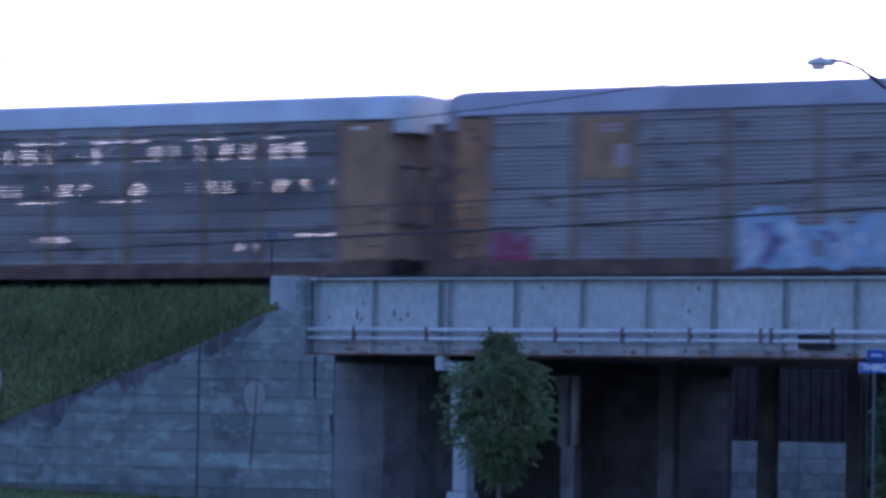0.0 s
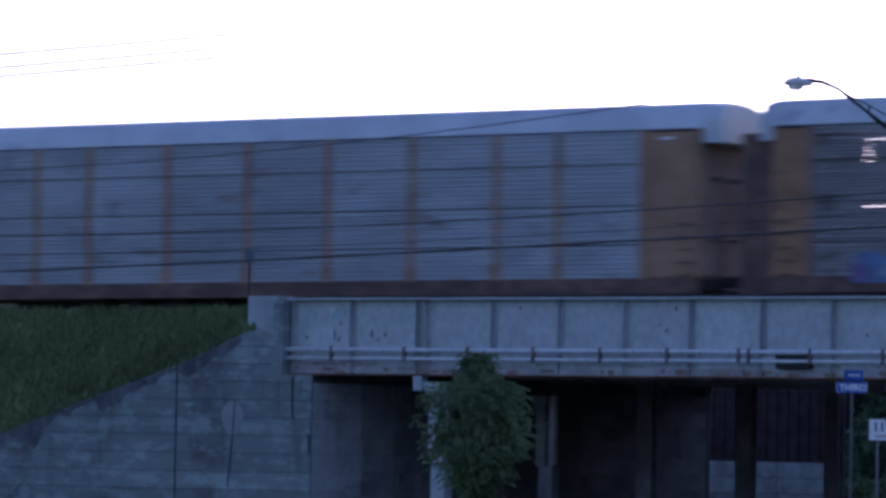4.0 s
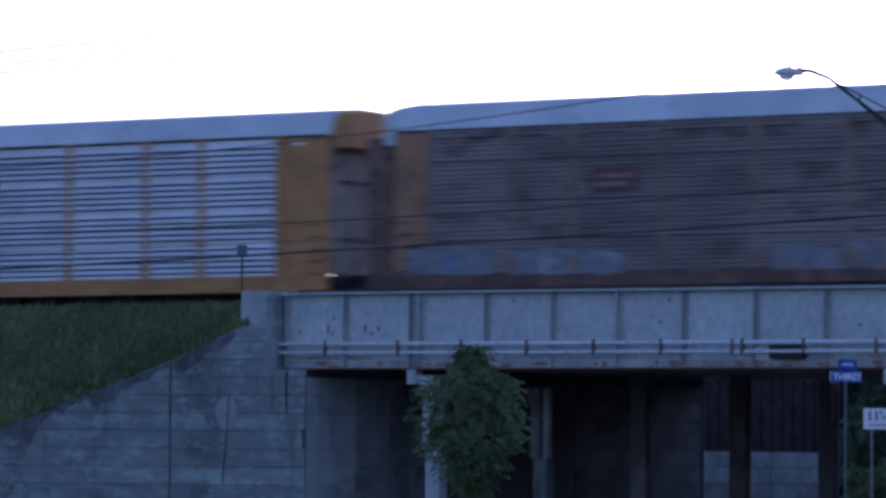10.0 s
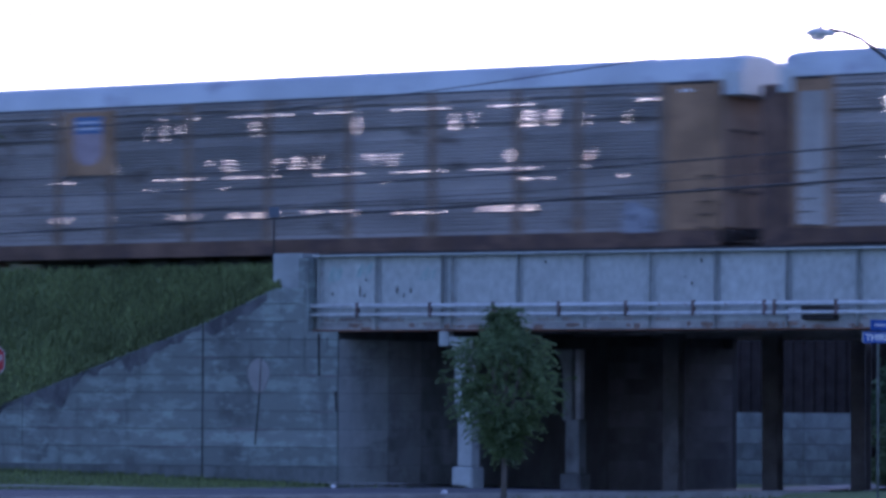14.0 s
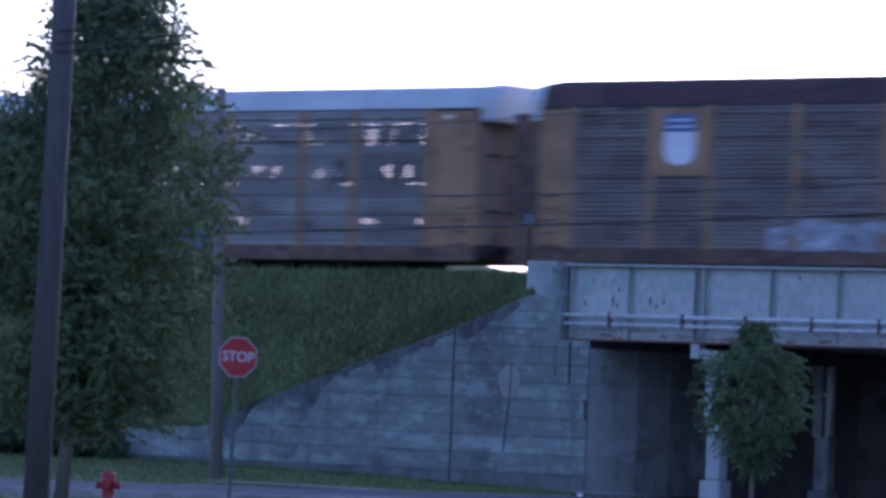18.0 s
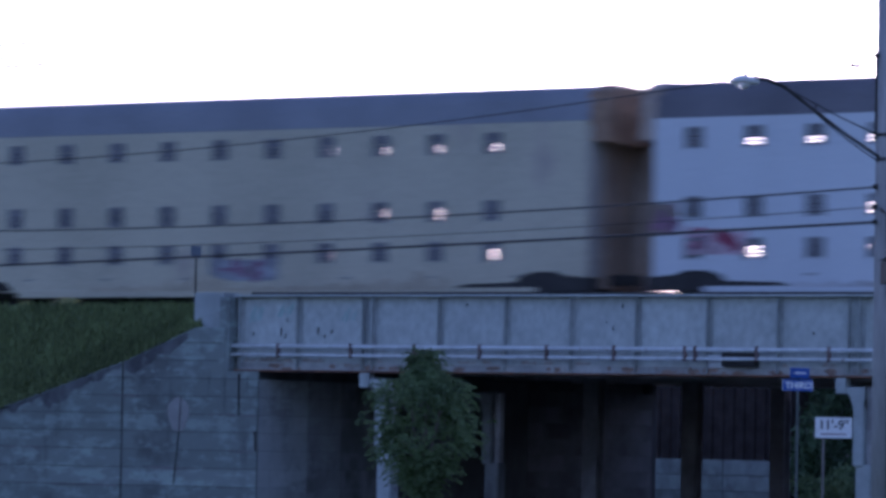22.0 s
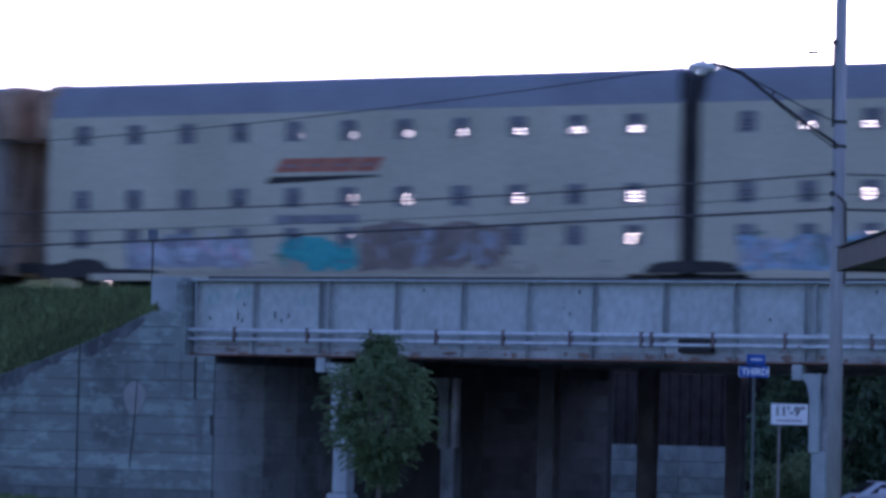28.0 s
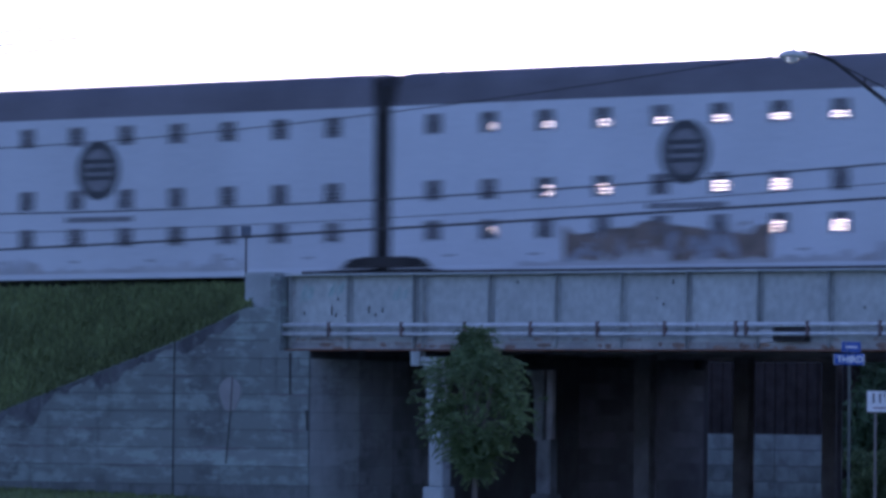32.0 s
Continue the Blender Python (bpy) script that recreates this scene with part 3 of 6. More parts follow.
def build_embankment():
    us = [1.95, 2.6, 3.4, 4.2, 5.2, 6.2, 7.2, 8.2, 9.4, 10.6, 12, 13, 14, 15.5, 17, 18, 19, 20, 21, 22.5, 24, 27, 36, 60, 120, 300, 950]
    v, f, rows = [], [], 16
    for u in us:
        s, n = wall_point(u, -0.18)
        n = max(n, -7.5)
        z = wall_top(u) - 0.04 if u < 36 else ground_z(n)
        for i in range(9):
            q = i / 8
            h = z + (5.42 - z) * (q ** 0.9)
            wob = 0.05 * math.sin(u * 3.1 + i * 1.7) * math.sin(i * 0.9 + u)
            v.append(tuple(at(s, n + (-0.9 - n) * q, h + (wob if 0 < i < 8 else 0))))
        back = u > 16
        for n2, z2, raised in ((-0.3, 5.3, 0), (4, 5.25, 0), (6, 5.25, 1), (20.6, 5.25, 1), (23 if back else 21.0, 4.4, 0), (29 if back else 21.1, 1.0, 0), (33 if back else 21.2, ground_z(21), 0)):
            # Bank added behind the track, skewed to the camera, to block low sky.
            up = raised * float(np.interp(s + (n2 + 1) * 0.64, [-9.6, -8.2], [0.95, 0.0]))
            v.append(tuple(at(s, n2, z2 + up)))
    for i in range(len(us) - 1):
        for j in range(rows - 1):
            f.append((i * rows + j, i * rows + j + 1, (i + 1) * rows + j + 1, (i + 1) * rows + j))
    solid("embankment", (v, f), TURF, "grassy railway embankment above the wing wall", "embankment", "structure")
    v, f = [], []
    ss = [22.5, 26, 32, 40, 60, 120, 300, 950]
    line = [(-11, None), (-7, 1.0), (-3, 3.8), (-0.9, 5.4), (-0.3, 5.3), (4, 5.25), (21, 5.25), (27, 2.0), (33, None)]
    for s in ss:
        for n, z in line:
            v.append(tuple(at(s, n, ground_z(n) if z is None else z)))
    k = len(line)
    for i in range(len(ss) - 1):
        for j in range(k - 1):
            f.append((i * k + j, i * k + j + 1, (i + 1) * k + j + 1, (i + 1) * k + j))
    solid("embankment_far", (v, f), TURF, "grassy railway embankment past the bridge", "embankment", "structure")
    # grass blades on the slope and along its top
    rng = random.Random(5)
    v, f = [], []

    def blade(p, h, lean):
        a = rng.uniform(0, 6.28)
        w = Vector((math.cos(a), math.sin(a), 0)) * 0.028
        tip = p + Vector((rng.uniform(-lean, lean), rng.uniform(-lean, lean), h))
        k = len(v)
        v.extend([tuple(p - w), tuple(p + w), tuple(tip)])
        f.append((k, k + 1, k + 2))

    for _ in range(15000):
        u = rng.uniform(2.0, 24)
        s, n = wall_point(u, -0.1)
        n = max(n, -7.5)
        q = rng.random() ** 0.8
        z = wall_top(u) + (5.42 - wall_top(u)) * (q ** 0.9)
        base = at(s, n + (-0.9 - n) * q, z - 0.05)
        for _ in range(3):
            blade(base + Vector((rng.uniform(-0.12, 0.12), rng.uniform(-0.12, 0.12), 0)), rng.uniform(0.1, 0.26), 0.1)
    for _ in range(4200):
        u = rng.uniform(1.9, 14)
        s, n = wall_point(u, rng.uniform(-0.2, 0.06))
        p = at(s, n, wall_top(u) - 0.02)
        blade(p, rng.uniform(-0.02, 0.17), 0.12)
    for _ in range(3500):
        u = rng.uniform(0.2, 26)
        s, n = wall_point(u, rng.uniform(0.02, 0.35))
        base = at(s, n, lawn_z(u, 0.1) - 0.02)
        blade(base, rng.uniform(0.06, 0.2), 0.1)
    solid("grass", (v, f), GRASS, "long uneven green grass on the embankment slope", "grass", "stuff")


# ---- wing wall and abutment ----
def course(u0, u1, z0, z1):
    us = np.linspace(u0, u1, 120)
    keep = [(float(u), min(z1, wall_top(u))) for u in us if min(z1, wall_top(u)) > z0 + 0.03]
    if len(keep) < 2:
        return None
    flat = all(abs(t - z1) < 1e-6 for _, t in keep)
    top = [keep[0], keep[-1]] if flat else [keep[0]] + [b for a, b, c in zip(keep, keep[1:], keep[2:]) if abs(a[1] - 2 * b[1] + c[1]) > 1e-4] + [keep[-1]]
    return [(keep[0][0], z0), (keep[-1][0], z0)] + top[::-1]


LEVELS = [-1.15, -0.42, 0.13, 0.65, 1.18, 1.7, 2.21, 2.73, 3.25, 3.76, 4.28, 4.8]


def build_wing_wall():
    rng = random.Random(3)
    p = at(-2.4, -2.3, 0)
    wall = thing("wing_wall", pose(p.x, p.y, 0, 0, 0, -32 + 180 + 12), "stained board-marked concrete wing wall with a sloping top", "wall", kind="structure")
    # local x runs along the wall away from the corner, y into the picture side negative
    back = [(0.0, -1.3), (24.0, -1.3), (24.0, wall_top(24) - 0.05), (16, 0.33), (12.2, 0.52), (11.2, 0.92), (10.4, 1.38), (7.1, 2.62), (4.2, 3.68), (2.0, 4.67), (1.04, 4.67), (1.04, 3.43), (0, 3.43)]
    part("backing", prism(back, -0.5, -0.03), DARKCON, wall)
    for u0, u1 in ((0, 4.18), (4.24, 9.985), (10.0, 15.8), (15.85, 24)):
        for z0, z1 in zip(LEVELS, LEVELS[1:]):
            o = course(u0, u1, z0 + 0.012, z1 - 0.012)
            if o:
                d = rng.uniform(0, 0.015)
                part("concrete_course", prism(o, -0.1, 0.02 + d), DAMPCON if z0 < -1 else CONCRETE, wall)
    part("repair_patch", moved(prism([(0.33 * math.cos(a) * (1 + 0.12 * math.sin(3 * a)), 0.5 * math.sin(a)) for a in [i * math.pi / 12 for i in range(24)]], 0.0, 0.042), pose(2.45, 0, 2.2)), PATCHCON, wall, "pale cement repair patch")
    part("crack", prism([(2.36, 2.7), (2.39, 2.7), (2.43, 1.8), (2.57, 0.2), (2.54, 0.2), (2.4, 1.8)], 0.0, 0.046), SOOT, wall, "dark rusty crack")
    part("crack", prism([(0.55, 3.4), (0.62, 3.4), (0.6, 2.2), (0.56, 2.2)], 0.0, 0.046), SOOT, wall, "dark open joint")
    part("crack", prism([(0.02, 1.75), (0.1, 1.75), (0.06, 1.2), (0.0, 1.2)], 0.0, 0.046), SOOT, wall, "dark broken corner")
    for a, b in ((2.2, 4.16), (4.26, 7.1), (7.1, 9.96), (10.02, 12.1)):
        edge = [(u, wall_top(u) - 0.05) for u in np.linspace(a, b, 14)]
        rag = [(u, max(0.2, wall_top(u) - 0.3 - (0.16 * math.sin(u * 2.3) + 0.1 * math.sin(u * 5.1 + 1) + 0.05 * math.sin(u * 11.7) + rng.uniform(0.0, 0.07)) * (0.8 if u < 6.5 else 1.6))) for u in np.linspace(b, a, 30)]
        part("dirt_stain", prism([(float(u), float(z)) for u, z in edge + rag], 0.0, 0.0385), DAMPDARK, wall, "dark damp stain under the sloping top")
    for u, w, h in ((0.3, 0.05, 0.5), (1.0, 0.04, 0.9), (1.5, 0.03, 0.6), (6.2, 0.05, 0.7), (8.4, 0.04, 0.6)):
        z = min(3.4, wall_top(u)) - 0.1
        part("dirt_run", prism([(u, z), (u + w, z), (u + w * 0.8, z - h * 0.6), (u + w * 0.4, z - h), (u + 0.01, z - h * 0.5)], 0.0, 0.04), DAMPCON, wall)
    for u, z, w in ((0.0, 2.21, 1.5), (0.1, 1.18, 0.7), (3.6, 2.73, 0.9), (6.6, 1.18, 1.4), (4.3, 0.13, 2.2), (1.6, 0.65, 1.8), (8.0, 0.65, 1.5)):
        pts = [(u + w * q / 12, z + rng.uniform(0.0, 0.03)) for q in range(13)] + [(u + w * (12 - q) / 12, z - rng.uniform(0.01, 0.07)) for q in range(13)]
        part("spalled_joint", prism(pts, 0.0, 0.0375), SHADEJOINTCON, wall, "dark spalled joint")
    block = thing("pilaster", place(-4.1, -1.9, 4.0), "pale concrete block at the end of the girder", "pilaster", kind="structure")
    part("end_strip", slab(0.46, 0.8, -0.63, 0.3, -0.54, 1.6, 0.01), CONCRETE, block)
    part("shaft", slab(-0.58, 0.46, -0.42, 0.5, 0.7, 1.74, 0.03), PALECON, block)


def build_abutments():
    rng = random.Random(4)
    for s0, name, face in ((-2.4, "abutment_near", 1), (21.0, "abutment_far", -1)):
        ab = thing(name, place(s0, -2.25, 0), "concrete abutment wall coloured darker in steps under the bridge", "wall", kind="structure")
        part("backing", box(-0.9, -0.06, 0.05, 23.3, -1.9, 3.5) if face > 0 else box(0.06, 0.9, 0.05, 23.3, -1.9, 3.5), DARKCON, ab)
        if face > 0:
            part("return_wall", box(-14.0, -0.01, 23.87, 24.2, -1.9, 5.3), DARKCON, ab)
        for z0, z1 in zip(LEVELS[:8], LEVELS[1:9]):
            # Pale to dark by depth: the underpass shade is put into the colour.
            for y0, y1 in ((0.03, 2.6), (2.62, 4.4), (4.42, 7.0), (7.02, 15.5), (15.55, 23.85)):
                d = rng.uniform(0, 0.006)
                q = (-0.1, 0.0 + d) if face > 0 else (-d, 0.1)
                part("concrete_course", box(q[0], q[1], y0, y1, z0 + 0.004 - (0.8 if z0 < -1 else 0), z1 - 0.004), LITEDGECON if y1 < 3 else HALFSHADECON if y1 < 5 else GREYCON if y1 < 8 else DARKCON if y1 < 16 else SHADEJOINTCON, ab)
    w = thing("wing_wall_far", place(21.0, -2.3, 0, -8), "stained concrete wing wall past the bridge", "wall", kind="structure")
    part("body", prism([(0, -1.3), (14, -1.3), (14, 0.2), (2, 4.7), (0, 4.7)], 0, 0.5), CONCRETE, w)
    bw = thing("back_wall", place(-3.5, 0, 3.4), "concrete back wall behind the girder ends", "wall", kind="structure")
    part("body", box(-0.6, 0.0, -1.3, 21, 0, 1.85), DARKCON, bw)


# ---- bridge ----
STIFF = [-3.2, -1.22, 1.0, 1.32, 3.5, 5.66, 7.74, 9.79, 11.98, 14.1, 16.2, 16.52, 18.65, 20.9]
BRACKETS = [-1.7, 0.76, 2.86, 5.0, 7.14, 9.25, 11.44, 11.75, 13.6, 15.75, 18.27, 20.4]


def build_bridge():
    rng = random.Random(8)
    g = thing("plate_girder", place(0, -2.0, 0), "white-painted riveted steel plate girder with rust stains", "girder")
    for a, b in zip(STIFF, STIFF[1:]):
        part("web_plate", slab(a + 0.004, b - 0.004, rng.uniform(-0.006, 0), 0.03, 3.52, 5.62, 0.004), GIRDER, g)
    for s in STIFF:
        part("stiffener", join(box(s - 0.012, s + 0.012, -0.2, 0, 3.56, 5.62), box(s - 0.11, s + 0.11, -0.022, -0.006, 3.56, 5.62)), STIFFENER, g)
    part("top_flange", slab(-3.33, 21.0, -0.27, 0.25, 5.62, 5.68, 0.01), GIRDER, g, "dirty top flange")
    part("bottom_flange", slab(-3.33, 21.0, -0.27, 0.25, 3.47, 3.52, 0.01), RUST, g, "rusty bottom flange")
    part("bottom_angle", slab(-3.33, 21.0, -0.05, 0.0, 3.52, 3.73, 0.01), GIRDER_DIRTY, g, "stained bottom angle")
    for z, r in ((4.2, 0.062), (3.95, 0.048)):
        part("pipe", tube([(-3.75, -0.36, z), (3, -0.36, z - 0.01), (10, -0.36, z - 0.015), (21, -0.36, z - 0.01)], r, 10), PIPE, g, "grey conduit pipe", smooth=True)
    for s in BRACKETS:
        arm = part("pipe_bracket", box(s - 0.02, s + 0.02, -0.4, -0.02, 3.885, 3.9), PIPE, g, "pipe bracket")
        part("strap", slab(s - 0.045, s + 0.045, -0.437, -0.3, 3.87, 4.285, 0.015), STRAP, arm)
    part("junction_box", slab(12.5, 13.5, -0.3, -0.02, 3.74, 4.12, 0.02), SOOT, g, "dark junction box")
    part("cover_plate", slab(11.9, 12.5, -0.08, -0.02, 3.7, 4.05, 0.02), PIPE, g)
    for s, z, h in ((-1.85, 4.47, 0.34), (-0.58, 4.54, 0.26), (-0.12, 4.55, 0.17), (-0.36, 4.44, 0.13), (-1.7, 4.43, 0.15), (-1.35, 4.43, 0.1), (-2.8, 4.5, 0.12), (-1.65, 4.9, 0.12), (4.35, 5.35, 0.1), (9.3, 5.3, 0.16), (9.0, 4.7, 0.12), (18.2, 5.35, 0.12), (15.1, 4.6, 0.1), (8.8, 4.9, 0.05)):
        part("rust_spot", prism([(s, z + h), (s + 0.035, z + h * 0.6), (s + 0.02, z), (s - 0.02, z + 0.02), (s - 0.03, z + h * 0.5)], -0.012, -0.007), SOOT, g, "dark rust run")
    # faded remains of painted scrawl on the first plates
    for s, z, w, h, n in ((-2.95, 4.86, 0.42, 0.5, 5), (-1.98, 5.02, 0.5, 0.4, 5), (0.2, 4.9, 0.5, 0.4, 4)):
        for q in range(n):
            a, b = s + w * q / n, s + w * (q + rng.uniform(0.5, 1.3)) / n
            lo, hi, t = z + h * rng.uniform(0, 0.4), z + h * rng.uniform(0.6, 1.0), rng.uniform(0.03, 0.06)
            part("scrawl_stroke", prism([(a, lo), (a + t, lo), (b + t, hi), (b + t * 0.3, hi + t), (b, hi)], -0.0115, -0.0075), SCRAWL, g, "faded blue-green paint stroke")
    for i in range(36):
        s, w = BRACKETS[i % 12] + rng.gauss(0, 0.45), rng.uniform(0.12, 0.55)
        h, n = rng.uniform(0.05, 0.2), 14
        z = rng.uniform(3.56, 3.66)
        pts = [(s + w / 2 * math.cos(6.283 * q / n) * rng.uniform(0.6, 1.1), min(3.725, max(3.525, z + h / 2 * math.sin(6.283 * q / n) * rng.uniform(0.5, 1.2)))) for q in range(n)]
        part("rust_patch", prism(pts, -0.056, -0.0505), RUSTDULL, g, "dull rust patch")
    for _ in range(16):
        s, w = rng.uniform(-3.2, 20.3), rng.uniform(0.2, 0.7)
        pts = [(s + w * q / 7, 3.735 + 0.03 * rng.random()) for q in range(8)]
        tops = [(s + w * (1 - q / 9), 3.78 + rng.uniform(0.0, 0.16) * math.sin(3.0 * (q + 0.5) / 10)) for q in range(10)]
        part("dirt_stain", prism(pts + tops, -0.012, -0.0075), DIRT, g, "dirty run")
    for i, n in enumerate((3.0, 8.0, 13.0, 18.0, 22.6)):
        gi = thing("plate_girder", place(0, n, 0), "inner plate girder toned lighter under the bridge", "girder", "inner girders")
        part("web_plate", box(-3.4, 21, 0, 0.04, 3.62, 5.0), UNDER, gi)
        part("bottom_flange", box(-3.4, 21, -0.2, 0.24, 3.55, 3.62), UNDER, gi)
    d = thing("bridge_deck", place(0, 0, 0), "steel bridge deck under ballast", "deck")
    part("deck_plate", box(-3.4, 21.0, -1.9, 23.1, 4.95, 5.1), UNDER, d)
    for i in range(24):
        part("floor_beam", box(-3 + i * 1.02, -2.8 + i * 1.02, -1.9, 23.0, 4.5, 4.95), UNDER, d)
    # Added kerb that blocks the sky showing between girder and train.
    part("ballast_kerb", box(-3.4, 21.0, -1.25, -1.1, 5.1, 5.79), SOOT, d, "dark kerb added to close the sky slit under the train")
    part("ballast_bed", box(-3.4, 21.0, -1.4, 22.9, 5.1, 5.2), BALLAST, d)
    col = thing("bridge_column", place(1.75, -1.9, 0), "pale concrete bridge column on a broad plinth", "column", "columns under the bridge")
    column_parts(col, PALECON)
    copy_thing(col, place(16.65, -1.9, ground_z(-1.9) + 0.93))
    # Darker than the front columns; the underpass shade is in their colour.
    inner = thing("bridge_column", place(1.75, 4.1, ground_z(4.1) + 0.93), "grey concrete bridge column with underpass shade in its colour", "column", "inner columns under the bridge")
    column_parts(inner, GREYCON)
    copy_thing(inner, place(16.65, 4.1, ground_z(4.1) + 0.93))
    # Steel is assumed to get dark columns; the tone is tuned to the shade.
    steel = thing("bridge_column", place(1.75, 10.1, -0.57), "inner bridge column taken as a steel section", "column", "steel columns under the bridge")
    part("web", box(-0.02, 0.02, -0.2, 0.2, -1.0, 4.2), COLUMNSTEEL, steel)
    for y in (-0.22, 0.2):
        part("flange", box(-0.27, 0.27, y, y + 0.025, -1.0, 4.2), COLUMNSTEEL, steel)
    part("base_plate", slab(-0.35, 0.35, -0.35, 0.35, -1.05, -0.85, 0.02), COLUMNSTEEL, steel)
    for s, n in ((1.75, 16.6), (1.75, 22.9), (16.65, 10.1), (16.65, 16.1), (16.65, 22.6)):
        copy_thing(steel, place(s, n, ground_z(n) + 0.93))
    cap = thing("bearing_pad", place(1.12, -2.1, 3.05), "small white bearing block under the girder", "bearing", "bearings")
    part("block", slab(-0.14, 0.16, -0.15, 0.2, 0, 0.42, 0.02), PALECON, cap)
    copy_thing(cap, place(16.02, -2.1, 3.05))


def column_parts(col, m):
    part("plinth", slab(-0.34, 0.35, -0.34, 0.34, -1.25, -0.36, 0.05), m, col)
    part("shaft", slab(-0.21, 0.26, -0.24, 0.24, -0.36, 1.25, 0.04), m, col)
    part("core", slab(-0.14, 0.2, -0.06, 0.2, 1.22, 3.3, 0.02), UNDER, col, "recessed steel core")
    part("casing", slab(-0.27, 0.05, -0.3, -0.06, 1.2, 3.0, 0.03), m, col)
    part("bracket", prism([(-0.27, 2.7), (0.05, 2.7), (0.05, 3.3), (-0.52, 3.3), (-0.52, 3.2), (-0.36, 3.02)], -0.28, -0.07), m, col)


def build_track():
    for k, n in enumerate((1.55, 6.3, 11.0, 15.8)):
        bed = thing("track", place(0, n, RAIL) @ pose(0, 0, 0, 0, -0.258, 0), "railway track of worn steel rails on wooden sleepers", "track", "tracks")
        if k == 0:
            part("ballast", prism([(-950, 0), (950, 0), (950, -0.12), (-950, -0.12)], -1.6, 1.6), BALLAST, bed, m=pose(0, 0, -0.09))
            for i in range(90):
                part("sleeper", TIE, None, bed, m=pose(-24 + i * 0.56, 0, -0.16))
        for y in (-0.72, 0.72):
            part("rail", prism([(-950, 0), (950, 0), (950, -0.16), (-950, -0.16)], y - 0.035, y + 0.035), RAILSTEEL, bed)


TIE = sheet(slab(-0.12, 0.12, -1.3, 1.3, -0.1, 0.02, 0.02), WOODPOLE, "sleeper")
build_ground()
build_roads()
build_embankment()
build_wing_wall()
build_abutments()
build_bridge()
build_track()


# ---- train ----
BAYS = [1.17, 3.96, 5.95, 8.85, 11.77, 14.65, 17.54, 20.41, 22.45, 25.2]
BODY = 27.0
SHARED = {}


def rib_profile(z0, z1, pitch, bands, deep):
    """A corrugated side between z0 and z1; in the bands it is cut by open slots that stop short of its edges."""
    pts, gaps = [(0.03, z0)], set()
    z = z0
    while z < z1 - 0.02:
        band = next((q for q in bands if q[0] <= z + 1e-6 < q[1]), None)
        if band:
            step, slat = band[2], band[3]
            pts += [(-0.05, z + slat * 0.35), (-0.05, z + slat * 0.8), (-0.01, z + slat), (-0.01, z + step)]
            gaps.add(len(pts) - 2)
            z += step
        else:
            nxt = min([q[0] for q in bands if q[0] > z + 1e-6] + [z1])
            h = min(pitch, z1 - z, nxt - z)
            pts += [(-0.075, z + h * 0.04), (-0.07, z + h * 0.58), (-0.07 + 0.09 * deep, z + h * 0.68), (-0.07 + 0.1 * deep, z + h)]
            z += h
    m = len(pts)
    v = [(x, y, q) for x in (0.0, 0.05, 0.95, 1.0) for y, q in pts]
    f = []
    for i in range(m - 1):
        for j in range(3):
            if j == 1 and i in gaps:
                continue
            f.append((j * m + i, j * m + i + 1, (j + 1) * m + i + 1, (j + 1) * m + i))
    return v, f


def louvre_profile(z0, z1, even):
    """A side of upward-tilted slats over open slots, all even or in four groups with plain strips between."""
    pts, gaps = [(0.03, z0), (-0.045, z0 + 0.02)], set()
    rows = [1.0 + 0.172 * j for j in range(23)] if even else [low + 0.172 * j for low in (1.0, 1.99, 2.98, 3.97) for j in range(5)]
    for q, z in enumerate(rows):
        pts += [(-0.03, z - 0.03), (-0.02, z - 0.026), (-0.02, z + 0.02), (-0.1, z + 0.03)]
        gaps.add(len(pts) - 3)
        if q == len(rows) - 1 or rows[q + 1] - z > 0.25:
            pts += [(-0.03, z + 0.13), (-0.02, z + 0.16)]
    pts += [(-0.02, z1)]
    m = len(pts)
    v = [(x, y, q) for x in (0.0, 0.03, 0.97, 1.0) for y, q in pts]
    return v, [(j * m + i, j * m + i + 1, (j + 1) * m + i + 1, (j + 1) * m + i) for i in range(m - 1) for j in range(3) if not (j == 1 and i in gaps)]


SLITS = [(4.7, 4.75, 0.05, 0.03), (2.78, 2.82, 0.04, 0.027), (1.85, 1.885, 0.035, 0.026), (1.62, 1.65, 0.03, 0.022), (0.98, 1.01, 0.03, 0.021)]
OPEN = sorted(SLITS + [(3.86, 4.56, 0.1, 0.0912), (2.86, 3.66, 0.1, 0.0912), (2.34, 2.74, 0.1, 0.09), (1.05, 1.55, 0.1, 0.091)])
FARBANDS = [(0.95, 1.2), (1.3, 2.15), (2.4, 3.65), (3.9, 4.98)]


def panel_mesh(material, opened):
    key = (material.name, opened)
    if key not in SHARED:
        louvred = material in (PANEL_WHITE, PANEL_BRIGHT, PANEL_PALE) and opened != 1
        SHARED[key] = sheet(louvre_profile(0.85, 5.0, material is PANEL_BRIGHT) if louvred else rib_profile(0.85, 5.0, 0.135, ([], OPEN, SLITS[:1])[opened], 0.5), material, "side_panel")
    return SHARED[key]


def once(key, build, material, smooth=False):
    full = (key, material.name)
    if full not in SHARED:
        SHARED[full] = sheet(build(), material, key, smooth)
    return SHARED[full]


